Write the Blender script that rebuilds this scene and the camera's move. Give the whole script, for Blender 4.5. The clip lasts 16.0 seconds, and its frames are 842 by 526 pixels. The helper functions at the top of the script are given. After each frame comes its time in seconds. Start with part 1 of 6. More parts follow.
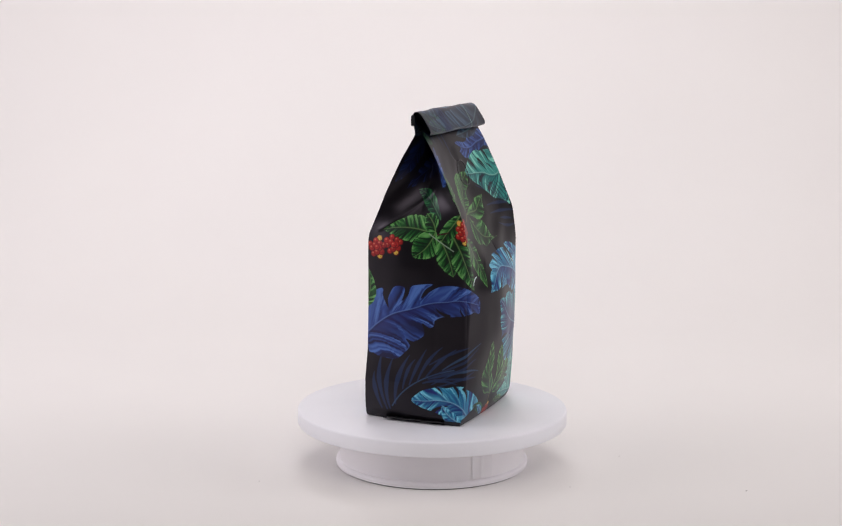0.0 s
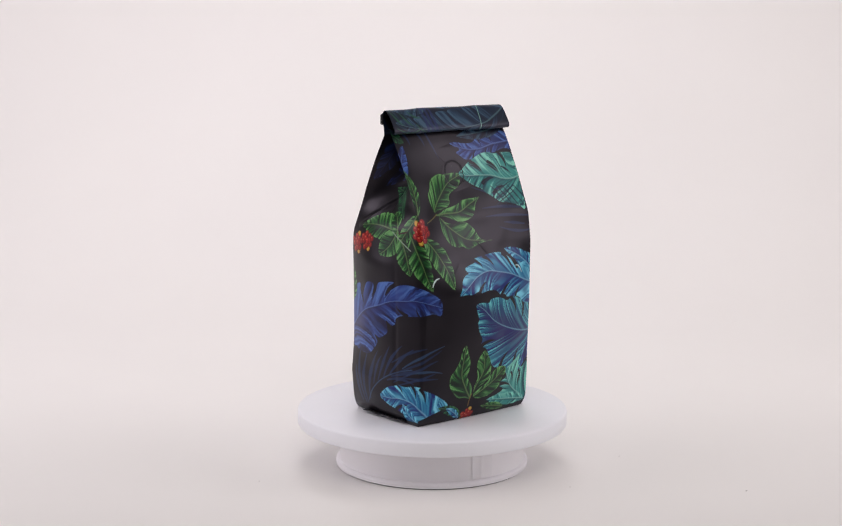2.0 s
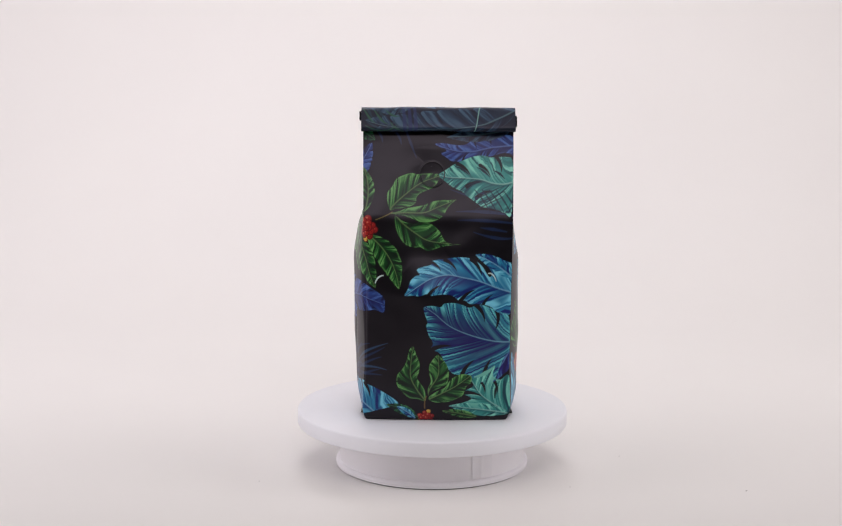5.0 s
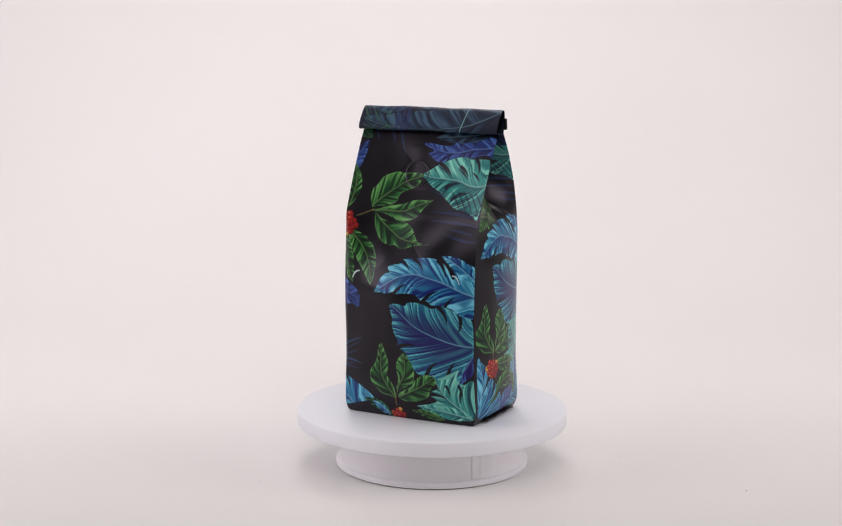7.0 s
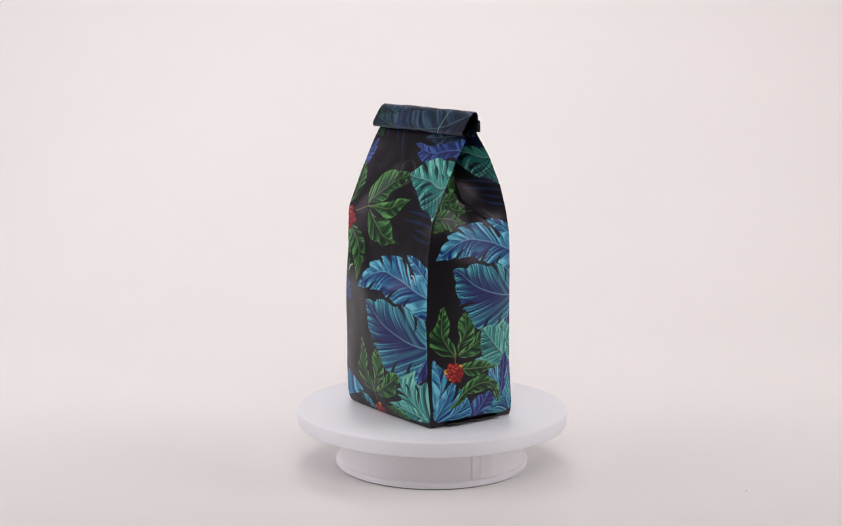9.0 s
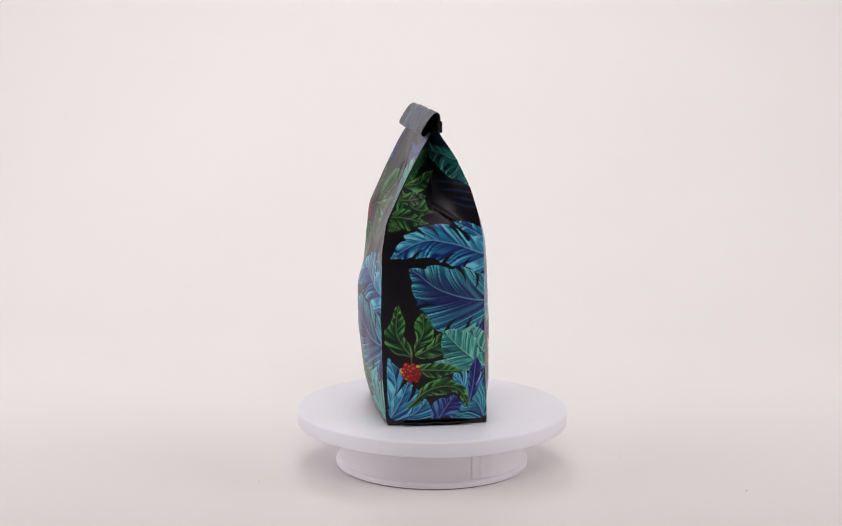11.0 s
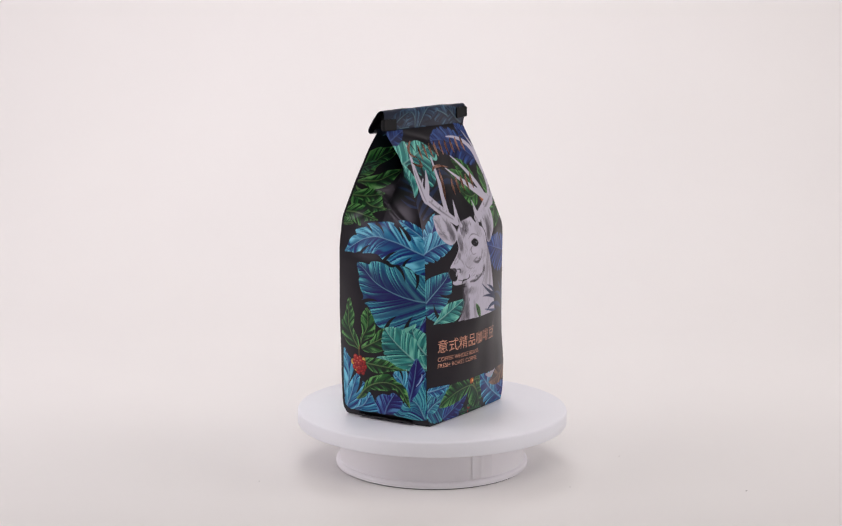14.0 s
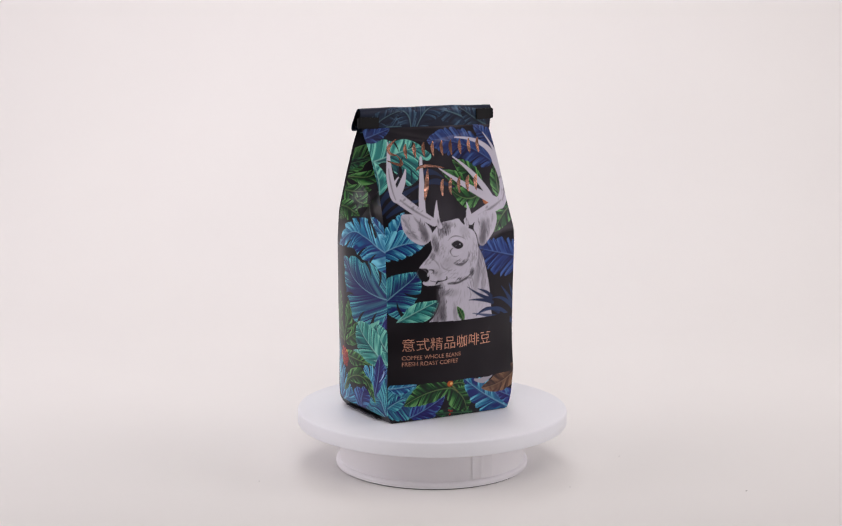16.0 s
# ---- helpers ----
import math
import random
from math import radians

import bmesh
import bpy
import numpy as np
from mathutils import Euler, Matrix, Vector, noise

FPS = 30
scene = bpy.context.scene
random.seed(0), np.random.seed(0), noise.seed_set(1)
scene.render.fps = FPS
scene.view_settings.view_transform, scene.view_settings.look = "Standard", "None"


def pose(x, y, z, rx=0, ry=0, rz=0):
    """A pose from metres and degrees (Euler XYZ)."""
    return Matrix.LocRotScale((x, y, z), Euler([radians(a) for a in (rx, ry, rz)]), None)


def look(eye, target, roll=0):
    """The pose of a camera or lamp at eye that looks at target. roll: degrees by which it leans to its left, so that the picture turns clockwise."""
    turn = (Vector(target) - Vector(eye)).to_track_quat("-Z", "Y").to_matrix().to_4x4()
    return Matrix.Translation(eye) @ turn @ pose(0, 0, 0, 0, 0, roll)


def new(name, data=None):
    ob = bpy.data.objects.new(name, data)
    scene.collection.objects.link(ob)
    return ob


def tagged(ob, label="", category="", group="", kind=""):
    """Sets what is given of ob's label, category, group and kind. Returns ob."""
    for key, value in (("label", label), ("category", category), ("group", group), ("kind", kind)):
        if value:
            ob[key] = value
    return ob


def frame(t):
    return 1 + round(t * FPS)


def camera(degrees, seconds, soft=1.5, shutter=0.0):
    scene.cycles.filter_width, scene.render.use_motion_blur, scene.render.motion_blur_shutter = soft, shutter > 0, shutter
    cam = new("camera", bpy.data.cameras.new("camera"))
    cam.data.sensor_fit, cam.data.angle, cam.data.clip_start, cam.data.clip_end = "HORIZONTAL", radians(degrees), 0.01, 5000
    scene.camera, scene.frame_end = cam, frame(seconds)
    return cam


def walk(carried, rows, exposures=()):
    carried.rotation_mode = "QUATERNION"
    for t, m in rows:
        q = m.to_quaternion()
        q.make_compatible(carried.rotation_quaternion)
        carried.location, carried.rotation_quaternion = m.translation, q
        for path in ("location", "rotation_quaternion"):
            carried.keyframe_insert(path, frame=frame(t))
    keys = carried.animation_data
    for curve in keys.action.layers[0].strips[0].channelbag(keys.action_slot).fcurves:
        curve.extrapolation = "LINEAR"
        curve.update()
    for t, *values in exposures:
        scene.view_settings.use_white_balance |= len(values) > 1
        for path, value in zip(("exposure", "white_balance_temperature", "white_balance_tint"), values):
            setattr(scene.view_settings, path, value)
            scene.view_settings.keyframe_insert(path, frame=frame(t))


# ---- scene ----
# ---------------------------------------------------------------- camera: it stands still on a tripod
EYE = (0.0, -1.1555, 0.2993)
TILT, YAW, LEAN = 9.409, -0.4415, 0.31
cam = camera(29.61, 16.0, soft=1.18)
ahead = Vector((math.sin(radians(YAW)) * math.cos(radians(TILT)), math.cos(radians(YAW)) * math.cos(radians(TILT)), -math.sin(radians(TILT))))
stand = look(EYE, Vector(EYE) + ahead, LEAN)
walk(cam, [(0.0, stand), (16.0, stand)], exposures=[(0.0, 0.0), (16.0, 0.0)])

# ---------------------------------------------------------------- light: white studio sweep under soft lamps
TABLE_Z = -0.0433
world = bpy.data.worlds.new("studio_air")
scene.world = world
world.use_nodes = True
world.node_tree.nodes["Background"].inputs["Color"].default_value = (1.0, 0.96, 0.95, 1)
world.node_tree.nodes["Background"].inputs["Strength"].default_value = 0.25


def softbox(name, place, target, wide, high, watts, colour):
    data = bpy.data.lights.new(name, "AREA")
    data.shape, data.size, data.size_y, data.energy, data.color = "RECTANGLE", wide, high, watts, colour
    lamp = new(name, data)
    lamp.matrix_world = look(place, target)
    return lamp


softbox("key_lamp", (-0.10, 0.66, 1.35), (0, 0, 0), 0.40, 0.32, 3.4, (0.965, 0.95, 1.0))
softbox("overhead_softbox", (0.0, -0.20, 1.68), (0, -0.20, 0), 2.2, 1.9, 9.9, (1.0, 0.924, 0.910))
# unseen fill added above the camera for the bag's front and its sheen
softbox("front_softbox", (0.05, -1.25, 1.26), (0, 0, 0.1), 1.20, 0.40, 5.9, (1.0, 0.935, 0.94))
softbox("front_left_softbox", (-1.36, -0.28, 0.58), (0, 0, 0.05), 0.85, 0.70, 6.8, (1.0, 0.93, 0.985))
softbox("front_right_softbox", (1.36, -0.28, 0.58), (0, 0, 0.05), 0.75, 0.70, 5.8, (1.0, 0.935, 0.965))
# two unseen lamps added to brighten the backdrop, turned away from the bag
softbox("left_softbox", (-1.25, 0.10, 1.15), (-1.10, 1.30, 1.00), 0.7, 1.0, 7.7, (1.0, 0.925, 0.97))
softbox("right_softbox", (1.25, 0.10, 1.15), (1.10, 1.30, 1.00), 0.7, 1.0, 7.0, (1.0, 0.93, 0.955))

# ---------------------------------------------------------------- materials
def material(name, rough=0.5, metal=0.0, colour=(0.8, 0.8, 0.8), vary=0.0, scale=40.0, bump=0.0, bump_scale=300.0, rough_vary=0.0, specular=0.5):
    """A principled material with mottled colour, uneven gloss and fine relief, in the object's own metres."""
    m = bpy.data.materials.new(name)
    m.use_nodes = True
    nt = m.node_tree
    bsdf = nt.nodes["Principled BSDF"]
    bsdf.inputs["Roughness"].default_value, bsdf.inputs["Metallic"].default_value = rough, metal
    bsdf.inputs["Specular IOR Level"].default_value = specular
    bsdf.inputs["Base Color"].default_value = (*colour, 1)
    co = nt.nodes.new("ShaderNodeTexCoord")
    if vary or rough_vary:
        n1 = nt.nodes.new("ShaderNodeTexNoise")
        n1.inputs["Scale"].default_value, n1.inputs["Detail"].default_value = scale, 6
        nt.links.new(co.outputs["Object"], n1.inputs["Vector"])
    if vary:
        mix = nt.nodes.new("ShaderNodeValToRGB")
        mix.color_ramp.elements[0].position, mix.color_ramp.elements[1].position = 0.3, 0.7
        mix.color_ramp.elements[0].color = (*[c * (1 - vary) for c in colour], 1)
        mix.color_ramp.elements[1].color = (*[min(1, c * (1 + vary)) for c in colour], 1)
        nt.links.new(n1.outputs["Fac"], mix.inputs["Fac"])
        nt.links.new(mix.outputs["Color"], bsdf.inputs["Base Color"])
    if rough_vary:
        mr = nt.nodes.new("ShaderNodeMapRange")
        mr.inputs["To Min"].default_value, mr.inputs["To Max"].default_value = rough - rough_vary, rough + rough_vary
        nt.links.new(n1.outputs["Fac"], mr.inputs["Value"])
        nt.links.new(mr.outputs["Result"], bsdf.inputs["Roughness"])
    if bump:
        n2 = nt.nodes.new("ShaderNodeTexNoise")
        n2.inputs["Scale"].default_value, n2.inputs["Detail"].default_value = bump_scale, 4
        nt.links.new(co.outputs["Object"], n2.inputs["Vector"])
        bp = nt.nodes.new("ShaderNodeBump")
        bp.inputs["Strength"].default_value, bp.inputs["Distance"].default_value = bump, 0.001
        nt.links.new(n2.outputs["Fac"], bp.inputs["Height"])
        nt.links.new(bp.outputs["Normal"], bsdf.inputs["Normal"])
    return m


def printed(name, rough):
    """Satin laminated film; its ink is the mesh's colour layer."""
    m = material(name, rough, 0.0, (0.02, 0.02, 0.02), 0.0, 30.0, 0.05, 160.0, 0.05, 0.33)
    m.node_tree.nodes["Principled BSDF"].inputs["Specular Tint"].default_value = (0.95, 0.86, 1.0, 1)
    nt = m.node_tree
    ink = nt.nodes.new("ShaderNodeAttribute")
    ink.attribute_name = "ink"
    nt.links.new(ink.outputs["Color"], nt.nodes["Principled BSDF"].inputs["Base Color"])
    # slack film: shallow hollows and sharp handling creases a few centimetres apart
    co = nt.nodes.new("ShaderNodeTexCoord")
    hollow = nt.nodes.new("ShaderNodeTexNoise")
    hollow.inputs["Scale"].default_value, hollow.inputs["Detail"].default_value, hollow.inputs["Distortion"].default_value = 15.0, 1.0, 0.5
    crease = nt.nodes.new("ShaderNodeTexVoronoi")
    crease.feature = "SMOOTH_F1"
    crease.inputs["Scale"].default_value, crease.inputs["Smoothness"].default_value = 15.0, 0.3
    nt.links.new(co.outputs["Object"], hollow.inputs["Vector"])
    warp = nt.nodes.new("ShaderNodeVectorMath")
    warp.operation = "MULTIPLY_ADD"
    warp.inputs[1].default_value = (0.03, 0.03, 0.03)
    nt.links.new(hollow.outputs["Color"], warp.inputs[0])
    nt.links.new(co.outputs["Object"], warp.inputs[2])
    nt.links.new(warp.outputs["Vector"], crease.inputs["Vector"])
    add = nt.nodes.new("ShaderNodeMath")
    add.operation = "MULTIPLY_ADD"
    add.inputs[1].default_value = 0.35
    nt.links.new(crease.outputs["Distance"], add.inputs[0])
    nt.links.new(hollow.outputs["Fac"], add.inputs[2])
    slack = nt.nodes.new("ShaderNodeBump")
    slack.inputs["Strength"].default_value, slack.inputs["Distance"].default_value = 0.42, 0.008
    nt.links.new(add.outputs[0], slack.inputs["Height"])
    fine = [n for n in nt.nodes if n.type == "BUMP" and n != slack][0]
    nt.links.new(slack.outputs["Normal"], fine.inputs["Normal"])
    return m


M_SWEEP = material("white_sweep_paper", 0.68, 0, (0.885, 0.868, 0.845), 0.012, 3.0, 0.03, 400.0)
M_ROOM = material("grey_studio_wall", 0.9, 0, (0.30, 0.29, 0.285), 0.05, 2.0)
M_DISC = material("white_painted_disc", 0.40, 0, (0.905, 0.915, 0.965), 0.012, 25.0, 0.02, 500.0, 0.05)
M_BASE = material("white_plastic_base", 0.36, 0, (0.90, 0.88, 0.905), 0.015, 30.0, 0.02, 300.0, 0.05)
M_TAPE = material("clear_tape", 0.18, 0, (0.90, 0.885, 0.91), 0.02, 60.0, 0.06, 120.0)
M_FILM = printed("printed_film", 0.33)
M_ROLLFILM = printed("printed_film_rolled", 0.36)
M_BLACK = material("black_film", 0.4, 0, (0.012, 0.012, 0.015), 0.2, 60.0, 0.05, 200.0)
M_TIE = material("black_tin_tie", 0.5, 0, (0.007, 0.007, 0.008), 0.2, 90.0, 0.05, 300.0, 0.0, 0.22)
M_COPPER = material("copper_foil", 0.22, 1.0, (0.56, 0.29, 0.21), 0.15, 120.0, 0.8, 110.0, 0.06)
M_VALVE = material("clear_plastic_rim", 0.34, 0, (0.016, 0.014, 0.02), 0.25, 200.0, 0.1, 300.0, 0.05)
M_SPECK = material("dark_speck", 0.8, 0, (0.20, 0.17, 0.15), 0.1, 900.0)


def link_mesh(name, bm_or_mesh, mat, parent=None, label="", smooth=False):
    me = bm_or_mesh
    if isinstance(me, bmesh.types.BMesh):
        bm, me = me, bpy.data.meshes.new(name)
        bm.to_mesh(me)
        bm.free()
    me.materials.append(mat)
    if smooth:
        me.polygons.foreach_set("use_smooth", [True] * len(me.polygons))
    ob = new(name, me)
    if parent:
        ob.parent = parent
    if label:
        ob["label"] = label
    return ob


def part(name, bm, mat, parent, label="", smooth=False):
    return link_mesh(name, bm, mat, parent, label, smooth)


def lathe(profile, steps=160):
    """A closed ring or disc from (radius, z) pairs in metres, bottom to top."""
    bm = bmesh.new()
    rings = []
    for r, z in profile:
        if r < 1e-6:
            rings.append([bm.verts.new((0, 0, z))])
        else:
            rings.append([bm.verts.new((r * math.cos(2 * math.pi * i / steps), r * math.sin(2 * math.pi * i / steps), z)) for i in range(steps)])
    for a, b in zip(rings, rings[1:]):
        for i in range(steps):
            j = (i + 1) % steps
            q = [a[i % len(a)], a[j % len(a)], b[j % len(b)], b[i % len(b)]]
            f = list(dict.fromkeys(q))
            if len(f) > 2:
                bm.faces.new(f)
    return bm


def sheet(name, points, colours, mat, parent, label="", flip=False):
    """A fine grid of points (rows, columns, xyz in mm) with its ink colours."""
    nz, nu = points.shape[:2]
    me = bpy.data.meshes.new(name)
    idx = np.arange(nz * nu).reshape(nz, nu)
    quads = np.stack([idx[:-1, :-1], idx[:-1, 1:], idx[1:, 1:], idx[1:, :-1]], -1).reshape(-1, 4)
    if flip:
        quads = quads[:, ::-1]
    me.vertices.add(nz * nu)
    me.vertices.foreach_set("co", (points * 0.001).astype(np.float32).ravel())
    me.loops.add(quads.size)
    me.loops.foreach_set("vertex_index", quads.astype(np.int32).ravel())
    me.polygons.add(len(quads))
    me.polygons.foreach_set("loop_start", np.arange(0, quads.size, 4, dtype=np.int32))
    me.polygons.foreach_set("use_smooth", np.ones(len(quads), dtype=bool))
    me.update(calc_edges=True)
    layer = me.color_attributes.new("ink", "FLOAT_COLOR", "POINT")
    layer.data.foreach_set("color", np.concatenate([colours.reshape(-1, 3), np.ones((nz * nu, 1))], 1).astype(np.float32).ravel())
    return link_mesh(name, me, mat, parent, label)


# ---------------------------------------------------------------- the sweep and an unseen room added round it
def sweep():
    bm = bmesh.new()
    prof = [(-1.0, TABLE_Z)]
    prof += [(0.40, TABLE_Z)]
    r = 0.90
    for i in range(1, 41):
        a = math.pi / 2 * i / 40
        prof.append((0.40 + r * math.sin(a), TABLE_Z + r * (1 - math.cos(a))))
    prof.append((1.3, 1.9))
    rows = []
    for y, z in prof:
        rows.append([bm.verts.new((x, y, z)) for x in (-1.6, 1.6)])
    for a, b in zip(rows, rows[1:]):
        bm.faces.new((a[0], a[1], b[1], b[0]))
    ext = bmesh.ops.extrude_face_region(bm, geom=bm.faces[:])
    bmesh.ops.translate(bm, verts=[v for v in ext["geom"] if isinstance(v, bmesh.types.BMVert)], vec=(0, 0.004, -0.004))
    bmesh.ops.recalc_face_normals(bm, faces=bm.faces[:])
    ob = link_mesh("backdrop", bm, M_SWEEP, smooth=True)
    return tagged(ob, "seamless white paper sweep curving up behind the turntable", "backdrop", kind="structure")


def box(size, place):
    bm = bmesh.new()
    bmesh.ops.create_cube(bm, size=1)
    bmesh.ops.scale(bm, verts=bm.verts, vec=size)
    bmesh.ops.translate(bm, verts=bm.verts, vec=place)
    return bm


def room():
    # none of this room is seen; its grey sets how much fill bounces back
    for name, size, place in (("floor", (5.2, 5.2, 0.1), (0, 0, -0.85)), ("ceiling", (5.2, 5.2, 0.1), (0, 0, 2.25)),
                              ("wall_west", (0.1, 5.2, 3.0), (-2.65, 0, 0.7)), ("wall_east", (0.1, 5.2, 3.0), (2.65, 0, 0.7)),
                              ("wall_south", (5.2, 0.1, 3.0), (0, -2.65, 0.7)), ("wall_north", (5.2, 0.1, 3.0), (0, 2.65, 0.7))):
        tagged(link_mesh(name, box(size, place), M_ROOM), "unseen added grey studio " + name.split("_")[0], name.split("_")[0], kind="structure")
    bm = box((3.2, 2.0, 0.04), (0, 0, TABLE_Z - 0.03))
    for x in (-1.5, 1.5):
        for y in (-0.9, 0.9):
            leg = box((0.06, 0.06, 0.71), (x, y, TABLE_Z - 0.05 - 0.355))
            me = bpy.data.meshes.new("leg")
            leg.to_mesh(me)
            leg.free()
            bm.from_mesh(me)
            bpy.data.meshes.remove(me)
    tagged(link_mesh("table", bm, M_ROOM), "plain studio table under the paper sweep", "table", kind="structure")


# ---------------------------------------------------------------- the turntable
def turntable():
    stand = tagged(new("turntable"), "round white display turntable with a smooth disc on a drum base", "turntable")
    stand.location = (0, 0, TABLE_Z)
    h = -TABLE_Z
    part("base", lathe([(0, 0.0007), (0.0706, 0.0007), (0.0714, 0.0011), (0.0716, 0.0026), (0.0714, 0.0042), (0.0704, 0.0050), (0.0690, 0.0054), (0.0687, 0.012),
                        (0.0686, h - 0.013), (0.0680, h - 0.0122), (0, h - 0.0122)]), M_BASE, stand, "white plastic drum with a thin lip at its foot", True)
    # black ring drawn as the thin contact shadow below the drum
    part("foot_ring", lathe([(0.060, 0.0), (0.0698, 0.0), (0.0698, 0.0008), (0.060, 0.0008)]), M_BLACK, stand, "dark ring standing in for the shadow line under the drum")
    # clear tape over the drum's joint
    bm = bmesh.new()
    cols = []
    for i in range(13):
        a = radians(-90 + 24.6 + 13.6 * i / 12)
        r = 0.0694 + (0.0003 if i in (5, 6) else 0.0)
        cols.append([bm.verts.new((r * math.cos(a), r * math.sin(a), z)) for z in (0.0062, 0.016, h - 0.0135)])
    for a, b in zip(cols, cols[1:]):
        for k in range(2):
            bm.faces.new((a[k], b[k], b[k + 1], a[k + 1]))
    ext = bmesh.ops.extrude_face_region(bm, geom=bm.faces[:])
    for v in [v for v in ext["geom"] if isinstance(v, bmesh.types.BMVert)]:
        v.co.x, v.co.y = v.co.x * 0.9965, v.co.y * 0.9965
    bmesh.ops.recalc_face_normals(bm, faces=bm.faces[:])
    part("tape", bm, M_TAPE, stand, "strip of clear tape")
    disc = part("disc", lathe([(0, h - 0.0113), (0.0985, h - 0.0113), (0.0994, h - 0.0109), (0.1000, h - 0.0100), (0.1000, h - 0.0014), (0.0996, h - 0.0004),
                               (0.0986, h), (0.05, h), (0, h)]), M_DISC, stand, "smooth white disc with a rounded edge")
    disc.data.polygons.foreach_set("use_smooth", [True] * len(disc.data.polygons))
    disc.data.set_sharp_from_angle(angle=radians(50))
    stand.children[0].data.set_sharp_from_angle(angle=radians(50))
    return stand, disc


# ---------------------------------------------------------------- the bag's shape, in millimetres
HALF_W, SIDE_W, Z_LOW, Z_TOP = 52.5, 72.0, 0.6, 208.0
U_BR, U_FR, U_FL = HALF_W, HALF_W + SIDE_W, 3 * HALF_W + SIDE_W
PANELS = {"left": (-HALF_W - SIDE_W, -HALF_W), "back": (-HALF_W, U_BR), "right": (U_BR, U_FR), "front": (U_FR, U_FL)}


def ramp(z, *pairs):
    return np.interp(z, pairs[::2], pairs[1::2])


def soft(z, *pairs):
    """ramp() with rounded knees."""
    return sum(ramp(z + d, *pairs) for d in (-3, -1.5, 0, 1.5, 3)) / 5


def lumps(u, z):
    """Slow unevenness of the filled film, and a few creases."""
    w = (np.sin(u / 11.0 + 0.9 * np.sin(z / 17.0)) * np.sin(z / 23.0 + 1.3 + 0.5 * np.sin(u / 14.0)) * 0.55
         + np.sin(u / 4.7 + z / 9.0) * np.sin(z / 6.3 - u / 15.0) * 0.12)
    return w


def crease(u, z, u0, z0, u1, z1, wide, deep):
    dx, dz = u1 - u0, z1 - z0
    l2 = dx * dx + dz * dz
    a = np.clip(((u - u0) * dx + (z - z0) * dz) / l2, 0, 1)
    d = np.hypot(u - u0 - a * dx, z - z0 - a * dz)
    return deep * np.exp(-(d / wide) ** 2) * (4 * a * (1 - a)) ** 0.5


